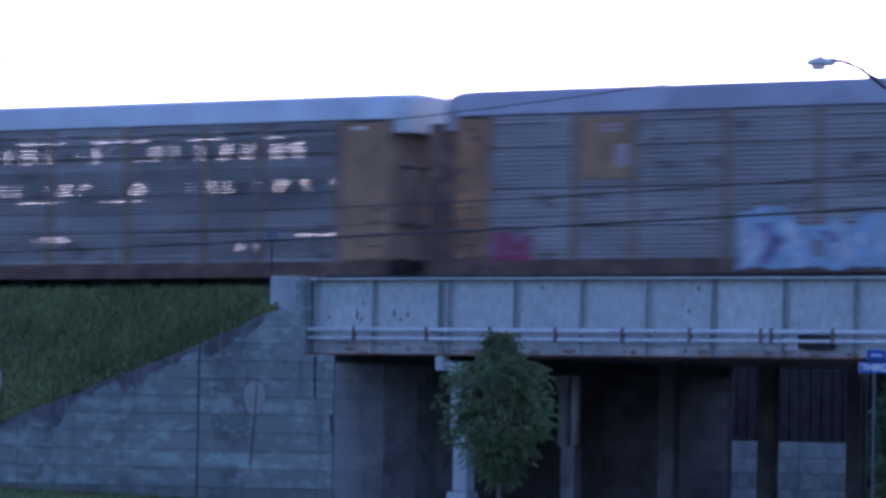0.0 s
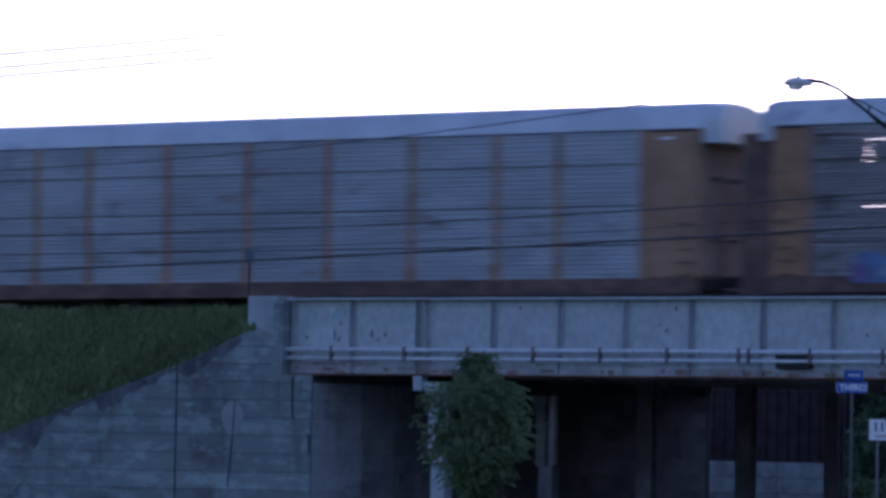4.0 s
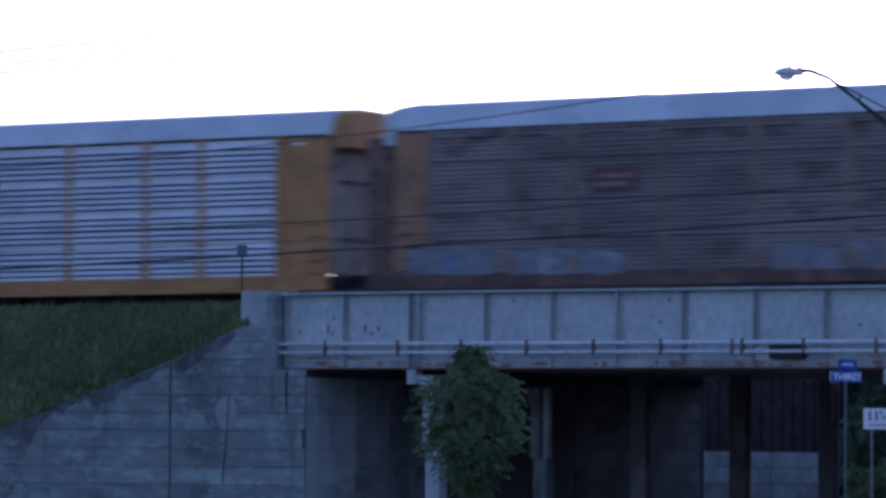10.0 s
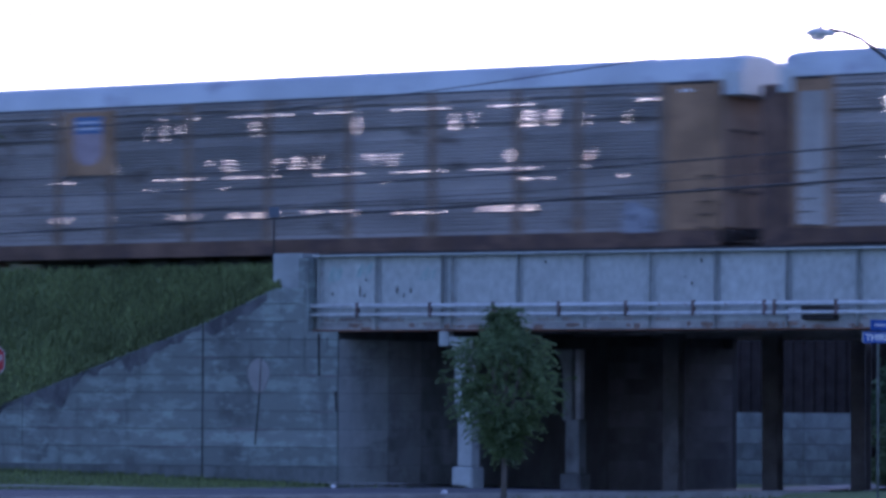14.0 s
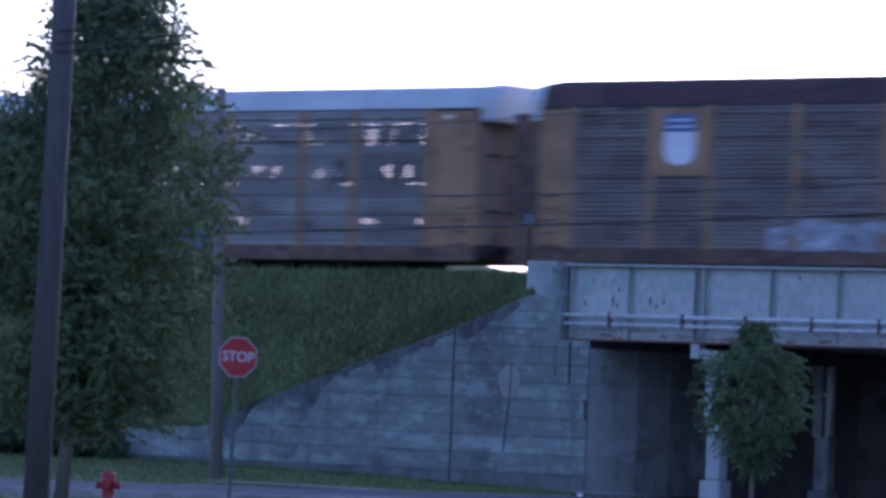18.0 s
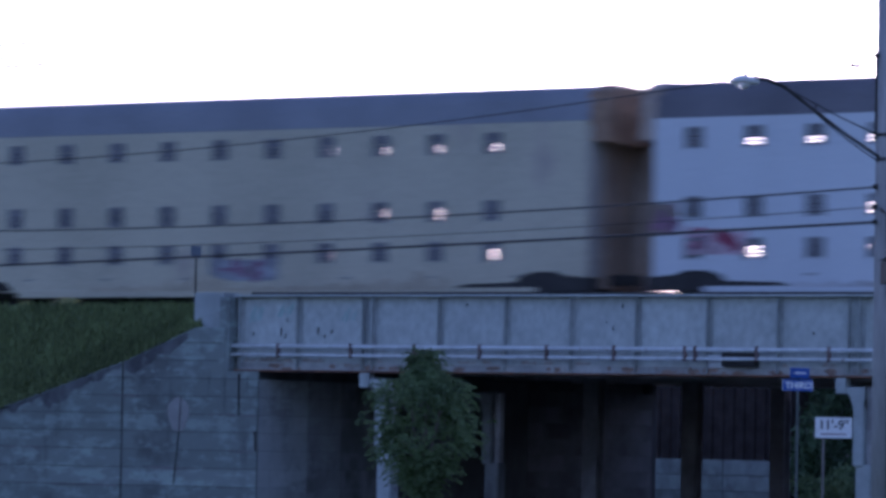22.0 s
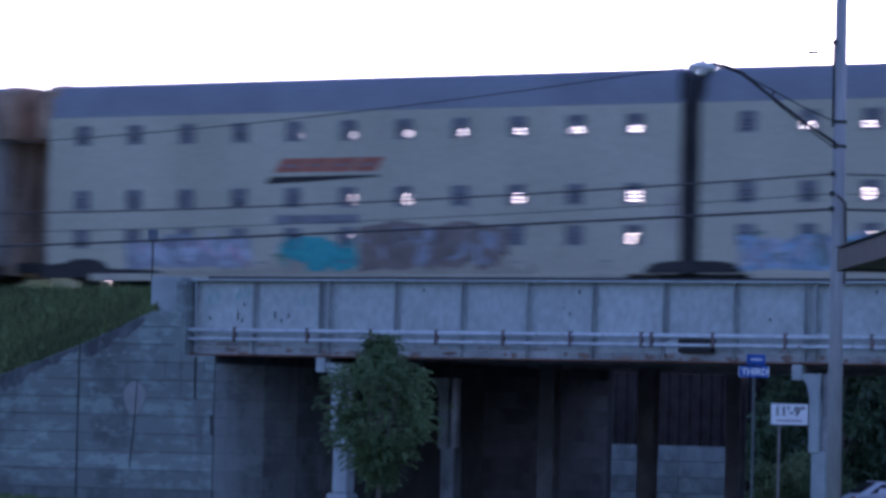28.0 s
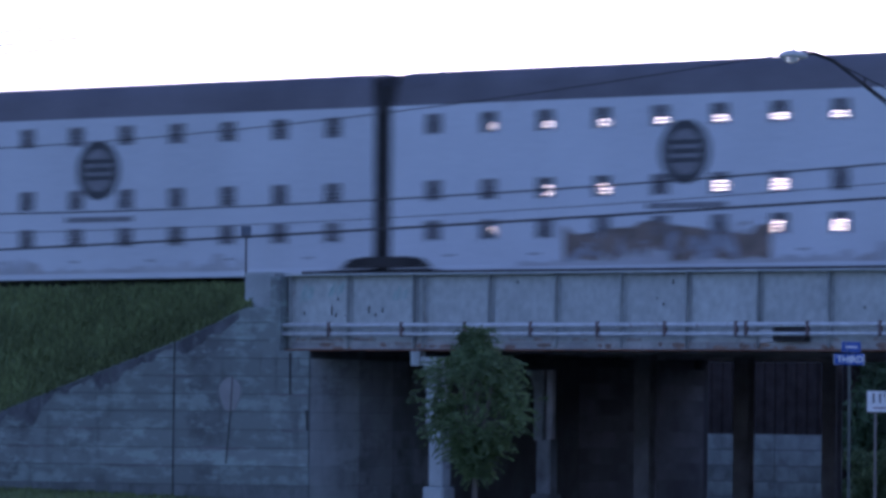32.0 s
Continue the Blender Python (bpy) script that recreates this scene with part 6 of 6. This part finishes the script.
def build_light_pole():
    x, y = 9.95, 83.0
    z = ground_z(plan_n(x, y))
    pole = thing("street_lamp", pose(x, y, z), "weathered grey wooden pole carrying a street lamp on a truss arm", "street lamp")
    part("pole", tube([(0.03, 0, -0.2), (0.0, 0, 5), (-0.02, 0, 12.4)], [0.15, 0.132, 0.115], 14), GREYPOLE, pole, smooth=True)
    h = -z
    arm = part("arm", tube([(-0.08, -0.1, 7.36 + h), (-0.75, -0.1, 7.8 + h), (-1.4, -0.1, 8.28 + h), (-1.95, -0.1, 8.7 + h), (-2.3, -0.1, 8.84 + h), (-2.6, -0.1, 8.85 + h)], [0.034, 0.032, 0.032, 0.038, 0.044, 0.044], 8), SOOT, pole, "curved lamp arm", smooth=True)
    part("tie_rod", tube([(-0.08, -0.1, 7.78 + h), (-0.8, -0.1, 8.1 + h), (-1.5, -0.1, 8.46 + h), (-2.05, -0.1, 8.74 + h)], 0.015, 6), SOOT, arm)
    part("tie_rod", tube([(-0.08, -0.1, 7.26 + h), (-0.7, -0.1, 7.68 + h), (-1.35, -0.1, 8.2 + h)], 0.014, 6), SOOT, arm)
    part("strut", tube([(-1.36, -0.1, 8.25 + h), (-1.32, -0.1, 8.39 + h)], 0.02, 6), SOOT, arm)
    for q in (7.32, 7.8):
        part("clamp", tube([(0, 0, q - 0.03 + h), (0, 0, q + 0.03 + h)], 0.14, 14), SOOT, pole)
    rings = []
    for px, hw, top, low in ((-2.46, 0.045, 0.04, -0.035), (-2.52, 0.08, 0.06, -0.045), (-2.6, 0.12, 0.09, -0.05), (-2.7, 0.155, 0.115, -0.05), (-2.8, 0.165, 0.115, -0.045), (-2.89, 0.14, 0.09, -0.04), (-2.95, 0.09, 0.055, -0.035), (-2.975, 0.04, 0.02, -0.02)):
        rings.append([(-2.46 + (px + 2.46) * 1.1, -0.1 + 1.1 * hw * math.cos(a), 8.79 + h + 1.15 * (top if math.sin(a) > 0 else -low) * math.sin(a)) for a in [2 * math.pi * i / 14 for i in range(14)]])
    head = part("lamp_head", loft(rings), ALU, pole, "oval lamp head", smooth=True)
    bowl = [[(-2.79 + 0.155 * q * math.cos(a), -0.1 + 0.14 * q * math.sin(a), 8.755 + h - d) for a in [2 * math.pi * i / 14 for i in range(14)]] for q, d in ((1.0, 0.0), (0.95, 0.05), (0.7, 0.09), (0.25, 0.11))]
    part("lens", loft(bowl), LENS, head, "unlit glass lamp bowl", smooth=True)
    part("photocell", tube([(-2.73, -0.1, 8.88 + h), (-2.73, -0.1, 8.96 + h)], 0.03, 8), SOOT, head)
    part("conduit", tube([(-0.15, -0.06, 7.7 + h), (-0.15, -0.06, 9.4 + h)], 0.022, 6), SOOT, pole)
    part("conduit", tube([(-0.05, -0.14, 6.35 + h), (0.12, -0.14, 6.2 + h), (0.14, -0.13, 5.3 + h), (0.13, -0.12, 4.6 + h)], 0.025, 6), BROWN, pole, "red-brown service cable")
    for q in (6.08, 6.38, 6.77, 9.36):
        part("insulator", slab(-0.2, -0.1, -0.18, -0.08, q - 0.05 + h, q + 0.05 + h, 0.02), SOOT, pole)
    left = Vector((-13.2, 115.0, 0))
    for za, zb, sag, r in ((9.36, 8.69, 0.4, 0.011), (6.77, 6.96, 0.22, 0.016), (6.38, 6.44, 0.2, 0.008), (6.08, 5.93, 0.05, 0.024)):
        wire((9.8, 83, za), (left.x, left.y, zb), sag, r * 1.25)
        wire((10.1, 83, za), (52, 70, za + 0.6), 0.35, r)
    tag = thing("wire_clamp", pose(9.42, 83.3, 9.2), "small dark clamp hanging on the upper wire", "clamp")
    part("body", join(slab(-0.1, 0.12, -0.03, 0.03, -0.05, 0.02, 0.01), tube([(-0.06, 0, 0), (-0.07, 0, 0.16)], 0.015, 6)), SOOT, tag)


def build_poles():
    x, y = -13.1, 115.0
    p = thing("utility_pole", pose(x, y, ground_z(plan_n(x, y)), 0, -1.6, 0), "weathered wooden utility pole before the wing wall", "pole")
    part("shaft", tube([(0, 0, -0.2), (0, 0, 5), (0, 0, 10.7)], [0.185, 0.165, 0.125], 12), WOODPOLE, p, smooth=True)
    for z in (6.8, 7.3, 7.8, 9.5):
        part("insulator", slab(-0.04, 0.04, -0.2, -0.1, z - 0.06, z + 0.06, 0.02), SOOT, p)
    wire((-13.35, 115, 9.8), (-11.6, 100, 8.9), 0.15, 0.01, label="short slack service wire")
    x, y = -7.84, 50.0
    p = thing("utility_pole", pose(x, y, ground_z(plan_n(x, y)), 0, 0.9, 0), "dark wooden utility pole beside the large tree", "pole")
    part("shaft", tube([(0, 0, -0.2), (0, 0, 5), (0, 0, 11)], [0.16, 0.14, 0.12], 12), POLEDARK, p, smooth=True)
    for i, (za, zb) in enumerate(((5.85, 9.9), (5.7, 9.7), (5.6, 9.55))):
        wire((-7.8, 49.8, za), (25, 52, zb), 0.12, 0.0108, label="thin high overhead wire")
    p = at(-5.55, -1.0, 5.3)
    m = thing("marker_post", pose(p.x, p.y, p.z), "thin post with a small blue-grey plate by the track", "post")
    part("post", tube([(0, 0, -0.1), (0, 0, 1.7)], 0.025, 8), SOOT, m)
    part("plate", slab(-0.15, 0.15, -0.045, -0.025, 1.5, 1.86, 0.008), PLATEBLUE, m)


def letters(text, size, material, parent, m):
    cu = bpy.data.curves.new("lettering", "FONT")
    cu.offset = 0.006
    cu.body, cu.size, cu.extrude, cu.align_x, cu.align_y = text, size, 0.002, "CENTER", "CENTER"
    tmp = bpy.data.objects.new("lettering_source", cu)
    me = bpy.data.meshes.new_from_object(tmp)
    bpy.data.objects.remove(tmp)
    me.materials.clear()
    me.materials.append(material)
    return part("lettering", me, None, parent, "", m)


def build_signs():
    x, y = -7.9, 71.4
    z = ground_z(plan_n(x, y))
    s = thing("stop_sign", pose(x, y, z, 0, 1.2, 26), "red octagonal stop sign on a thin steel post", "road sign")
    h = 2.23 - z
    part("post", slab(-0.03, 0.03, 0.0, 0.04, -0.1, h + 0.3, 0.008), POSTDARK, s)
    o = [(0.365 * math.cos(radians(22.5 + 45 * i)), 0.365 * math.sin(radians(22.5 + 45 * i))) for i in range(8)]
    b = part("border", moved(prism(o, -0.012, -0.004), pose(0, 0, h)), SIGNDIM, s, "dimmed white border")
    part("face", moved(prism([(a * 0.94, c * 0.94) for a, c in o], -0.016, -0.012), pose(0, 0, h)), SIGNRED, s, "red face")
    letters("STOP", 0.24, SIGNDIM, b, pose(0, -0.019, h, 90, 0, 0))
    x, y = 8.86, 88.0
    z = ground_z(plan_n(x, y))
    s = thing("street_name_sign", pose(x, y, z), "two blue street name blades on a steel post", "road sign")
    part("post", tube([(0, 0, -0.1), (0, 0, 3.1 - z)], 0.03, 8), POSTDARK, s)
    b = part("blade", slab(-0.32, 0.32, -0.05, -0.035, 2.8 - z, 3.03 - z, 0.004), SIGNBLUE, s, "blue lettered blade", pose(0, 0, 0, 0, 0, -14))
    letters("THIRD", 0.19, SIGNWHITE, b, pose(0.02, -0.056, 2.91 - z, 90, 0, 0))
    part("edge", join(slab(-0.32, -0.305, -0.056, -0.05, 2.8 - z, 3.03 - z, 0.001), slab(0.305, 0.32, -0.056, -0.05, 2.8 - z, 3.03 - z, 0.001)), SIGNWHITE, b)
    b = part("blade", slab(-0.33, 0.33, -0.05, -0.035, 3.06 - z, 3.28 - z, 0.004), SIGNBLUE, s, "blue blade across the other", pose(0, 0, 0, 0, 0, 48))
    part("lettering_bar", box(-0.2, 0.2, -0.056, -0.051, 3.15 - z, 3.19 - z), SIGNWHITE, b)
    x, y = 11.8, 108.0
    z = ground_z(plan_n(x, y))
    s = thing("clearance_sign", pose(x, y, z), "white clearance sign on a thin post before the bridge", "road sign")
    part("post", tube([(-0.25, 0.03, -0.1), (-0.25, 0.03, 2.3 - z)], 0.03, 8), WOODPOLE, s)
    p = part("panel", slab(-0.47, 0.47, -0.02, 0.0, 1.86 - z, 2.39 - z, 0.006), SIGNWHITE, s)
    letters("11'-9\"", 0.33, SIGNBLACK, p, pose(0, -0.025, 2.19 - z, 90, 0, 0))
    part("lettering_bar", box(-0.33, 0.33, -0.027, -0.0205, 1.94 - z, 1.985 - z), SHIELD_PALE, p)
    x, y = -9.77, 70.0
    z = ground_z(plan_n(x, y))
    hy = thing("fire_hydrant", pose(x, y, z), "red cast-iron fire hydrant at the roadside", "hydrant")
    ring = [(0.16, 0), (0.16, 0.05), (0.105, 0.06), (0.1, 0.36), (0.135, 0.37), (0.135, 0.41), (0.125, 0.42), (0.125, 0.5), (0.12, 0.53), (0.09, 0.56), (0.03, 0.575), (0.028, 0.61)]
    part("barrel", loft([[(r * math.cos(a), r * math.sin(a), q) for a in [2 * math.pi * i / 16 for i in range(16)]] for r, q in ring]), HYDRANT, hy, smooth=True)
    for d in ((-1, 0), (1, 0), (0, -1)):
        part("nozzle_cap", tube([(d[0] * 0.16, d[1] * 0.16, 0.34), (d[0] * 0.2, d[1] * 0.2, 0.34)], 0.062, 8), HYDRANT, hy)
        part("nozzle", tube([(d[0] * 0.08, d[1] * 0.08, 0.34), (d[0] * 0.18, d[1] * 0.18, 0.34)], 0.055, 10), HYDRANT, hy)


def build_pavilion():
    x, y = 12.93, 63.0
    z = ground_z(plan_n(x, y))
    p = thing("pavilion", pose(x, y, z), "open shelter with dark brown posts and a grey shingled hip roof", "shelter")
    w, d, e = 5.0, 3.2, 4.56 - z
    part("fascia", join(slab(-w, w, -d, -d + 0.06, e - 0.34, e, 0.01), slab(-w, w, d - 0.06, d, e - 0.34, e, 0.01), slab(-w, -w + 0.06, -d + 0.06, d - 0.06, e - 0.34, e, 0.01), slab(w - 0.06, w, -d + 0.06, d - 0.06, e - 0.34, e, 0.01)), BROWN, p, "dark brown fascia")
    part("gutter", slab(-w - 0.06, w + 0.06, -d - 0.08, -d, e - 0.02, e + 0.05, 0.01), ALU, p, "pale metal gutter edge")
    part("soffit", box(-w + 0.06, w - 0.06, -d + 0.06, d - 0.06, e - 0.3, e - 0.26), BROWN, p)
    roof = ([(-w - 0.05, -d - 0.05, e + 0.03), (w + 0.05, -d - 0.05, e + 0.03), (w + 0.05, d + 0.05, e + 0.03), (-w - 0.05, d + 0.05, e + 0.03), (-w + 3.4, 0, e + 1.0), (w - 3.4, 0, e + 1.0)], [(0, 1, 5, 4), (1, 2, 5), (2, 3, 4, 5), (3, 0, 4), (3, 2, 1, 0)])
    part("roof", roof, SHINGLE, p, "grey shingled hip roof")
    for px in (-w + 1.08, -0.2, w - 1.15):
        for py in (-d + 0.35, d - 0.35):
            part("post", slab(px - 0.19, px + 0.19, py - 0.19, py + 0.19, -0.1, e - 0.28, 0.02), BROWN, p, "square brown post")
    part("ledger", slab(-w + 0.9, w - 0.9, -d + 0.2, -d + 0.5, e - 0.62, e - 0.34, 0.02), BROWN, p)


def build_car():
    m = pose(20.8, 152.0, ground_z(36) + 0.02, 0, 0, 12)
    car = thing("parked_car", m, "white hatchback parked beyond the underpass", "car")
    body = [(-2.1, 0.25), (2.1, 0.25), (2.15, 0.6), (2.0, 0.82), (1.15, 0.95), (0.55, 1.4), (-1.2, 1.45), (-1.9, 1.0), (-2.15, 0.9)]
    rings = [[(x * q, yy, z if z < 0.95 else 0.95 + (z - 0.95) * k) for x, z in body] for yy, q, k in ((-0.86, 0.97, 0.0), (-0.84, 1.0, 0.2), (-0.66, 1.0, 0.97), (0, 1.0, 1.0), (0.66, 1.0, 0.97), (0.84, 1.0, 0.2), (0.86, 0.97, 0.0))]
    part("body", loft(rings), CARWHITE, car, "white painted body", smooth=False)
    part("rear_window", ([(-1.27, -0.6, 1.41), (-1.27, 0.6, 1.41), (-1.88, 0.68, 1.02), (-1.88, -0.68, 1.02)], [(0, 1, 2, 3)]), GLASSDARK, car, m=pose(-0.03, 0, 0.01))
    part("windscreen", ([(0.6, -0.6, 1.38), (0.6, 0.6, 1.38), (1.12, 0.7, 0.98), (1.12, -0.7, 0.98)], [(0, 1, 2, 3)]), GLASSDARK, car, m=pose(0.03, 0, 0.012))
    for sy in (-1, 1):
        part("side_window", ([(-1.1, sy * 0.7, 1.36), (0.5, sy * 0.7, 1.34), (0.95, sy * 0.82, 1.0), (-1.6, sy * 0.82, 1.0)], [(0, 1, 2, 3)]), GLASSDARK, car, m=pose(0, sy * 0.015, 0.0))
        part("tail_lamp", slab(-2.17, -2.08, sy * 0.72 - 0.1, sy * 0.72 + 0.1, 0.72, 0.92, 0.02), TAILRED, car)
        for px in (-1.3, 1.35):
            w = part("wheel", tube([(0, -0.1, 0), (0, 0.1, 0)], 0.31, 18), TYRE, car, "", pose(px, sy * 0.78, 0.31))
            part("rim", tube([(0, -0.11, 0), (0, 0.11, 0)], 0.19, 12), ALU, w)


def build_beyond():
    rng = random.Random(31)
    w = thing("retaining_wall", place(0, 32.0, 0), "pale block retaining wall beyond the underpass", "wall", kind="structure")
    part("backing", box(-12.0, -3.08, 0.03, 0.5, -1.8, 1.06), DARKCON, w)
    for i in range(5):
        for a, b in ((-12.0, -10.0), (-10.0, -7.9), (-7.9, -6.0), (-6.0, -5.05), (-5.05, -3.06)):
            part("concrete_block", box(a + 0.012, b - 0.012, -rng.uniform(0, 0.02), 0.1, -1.75 + i * 0.57, -1.75 + i * 0.57 + 0.545), BLOCKCON, w)
    shed = thing("metal_shed", place(-2.0, 42.0, ground_z(42)), "dark brown ribbed metal shed beyond the bridge", "building")
    prof = []
    for i in range(48):
        x = -27.7 + i * 0.46
        prof += [(x, 0.0), (x + 0.05, -0.12), (x + 0.16, -0.12), (x + 0.21, 0.0)]
    v = [(x, y, z) for z in (0.0, 7.4) for x, y in prof]
    k = len(prof)
    part("ribbed_wall", (v, [(i, i + 1, k + i + 1, k + i) for i in range(k - 1)]), CLAD, shed, "dark ribbed steel cladding")
    part("shell", box(-27.7, -5.7, 0.05, 9, 0, 7.4), CLAD, shed)
    part("roof", prism([(-28, 7.4), (-5.4, 7.4), (-5.4, 7.55), (-28, 7.55)], -0.4, 9.3), SHINGLE, shed)
    # raised grassy verge on the corner past the underpass road
    v, f = [], []
    ring = 20
    for q, h in ((1.0, -0.05), (0.9, 0.12), (0.6, 0.2), (0.0, 0.24)):
        for i in range(ring):
            a = 2 * math.pi * i / ring
            s, n = 21.5 + 6.2 * q * math.cos(a), -9.0 + 3.8 * q * math.sin(a)
            v.append(tuple(at(s, n, ground_z(n) + h)))
    f = [(r * ring + i, r * ring + (i + 1) % ring, (r + 1) * ring + (i + 1) % ring, (r + 1) * ring + i) for r in range(3) for i in range(ring)]
    solid("verge", (v, f), TURF, "raised green grass verge at the street corner", "verge", "structure")
    blades(rng)


def blades(rng):
    v, f = [], []
    for i in range(15000):
        if i % 3:
            s = rng.uniform(-26, 2.0)
            n = rng.uniform(-34, -3.0 + min(0, (s + 2.4)) * 0.2)
            if -3.2 < s and -19.8 < n < -16.8:
                continue
        else:
            s, n = rng.uniform(15.3, 34), rng.uniform(-58, -4)
        p = at(s, n, ground_z(n) - 0.01)
        a, h = rng.uniform(0, 6.28), rng.uniform(0.04, 0.14)
        k = len(v)
        v += [(p.x - 0.03 * math.cos(a), p.y - 0.03 * math.sin(a), p.z), (p.x + 0.03 * math.cos(a), p.y + 0.03 * math.sin(a), p.z), (p.x + rng.uniform(-0.04, 0.04), p.y, p.z + h)]
        f.append((k, k + 1, k + 2))
    solid("verge_grass", (v, f), GRASS, "short mown grass along the street", "grass", "stuff")


def build_litter():
    rng = random.Random(77)
    for s, n in ((2.45, -9.8), (10.0, -16.3)):
        rings = [[(r * math.cos(a) * rng.uniform(0.7, 1.2), r * math.sin(a) * rng.uniform(0.7, 1.2), z) for a in [i * 0.785 for i in range(8)]] for r, z in ((0.05, 0.0), (0.09, 0.03), (0.07, 0.08), (0.02, 0.1))]
        lit = thing("paper_litter", place(s, n, ground_z(n) + 0.03), "small crumpled white paper on the road", "litter", "bits of litter")
        part("paper", loft(rings), SIGNWHITE, lit)


LENS = paint("frosted_lamp_glass", (0.85, 0.86, 0.85), 0.35, 0, 10, 2, 0.03, 0)
LENS.node_tree.nodes["Principled BSDF"].inputs["Transmission Weight"].default_value = 0.45
build_trees()
build_lawn()
build_light_pole()
build_poles()
build_signs()
build_pavilion()
build_car()
build_beyond()
build_litter()
motions()
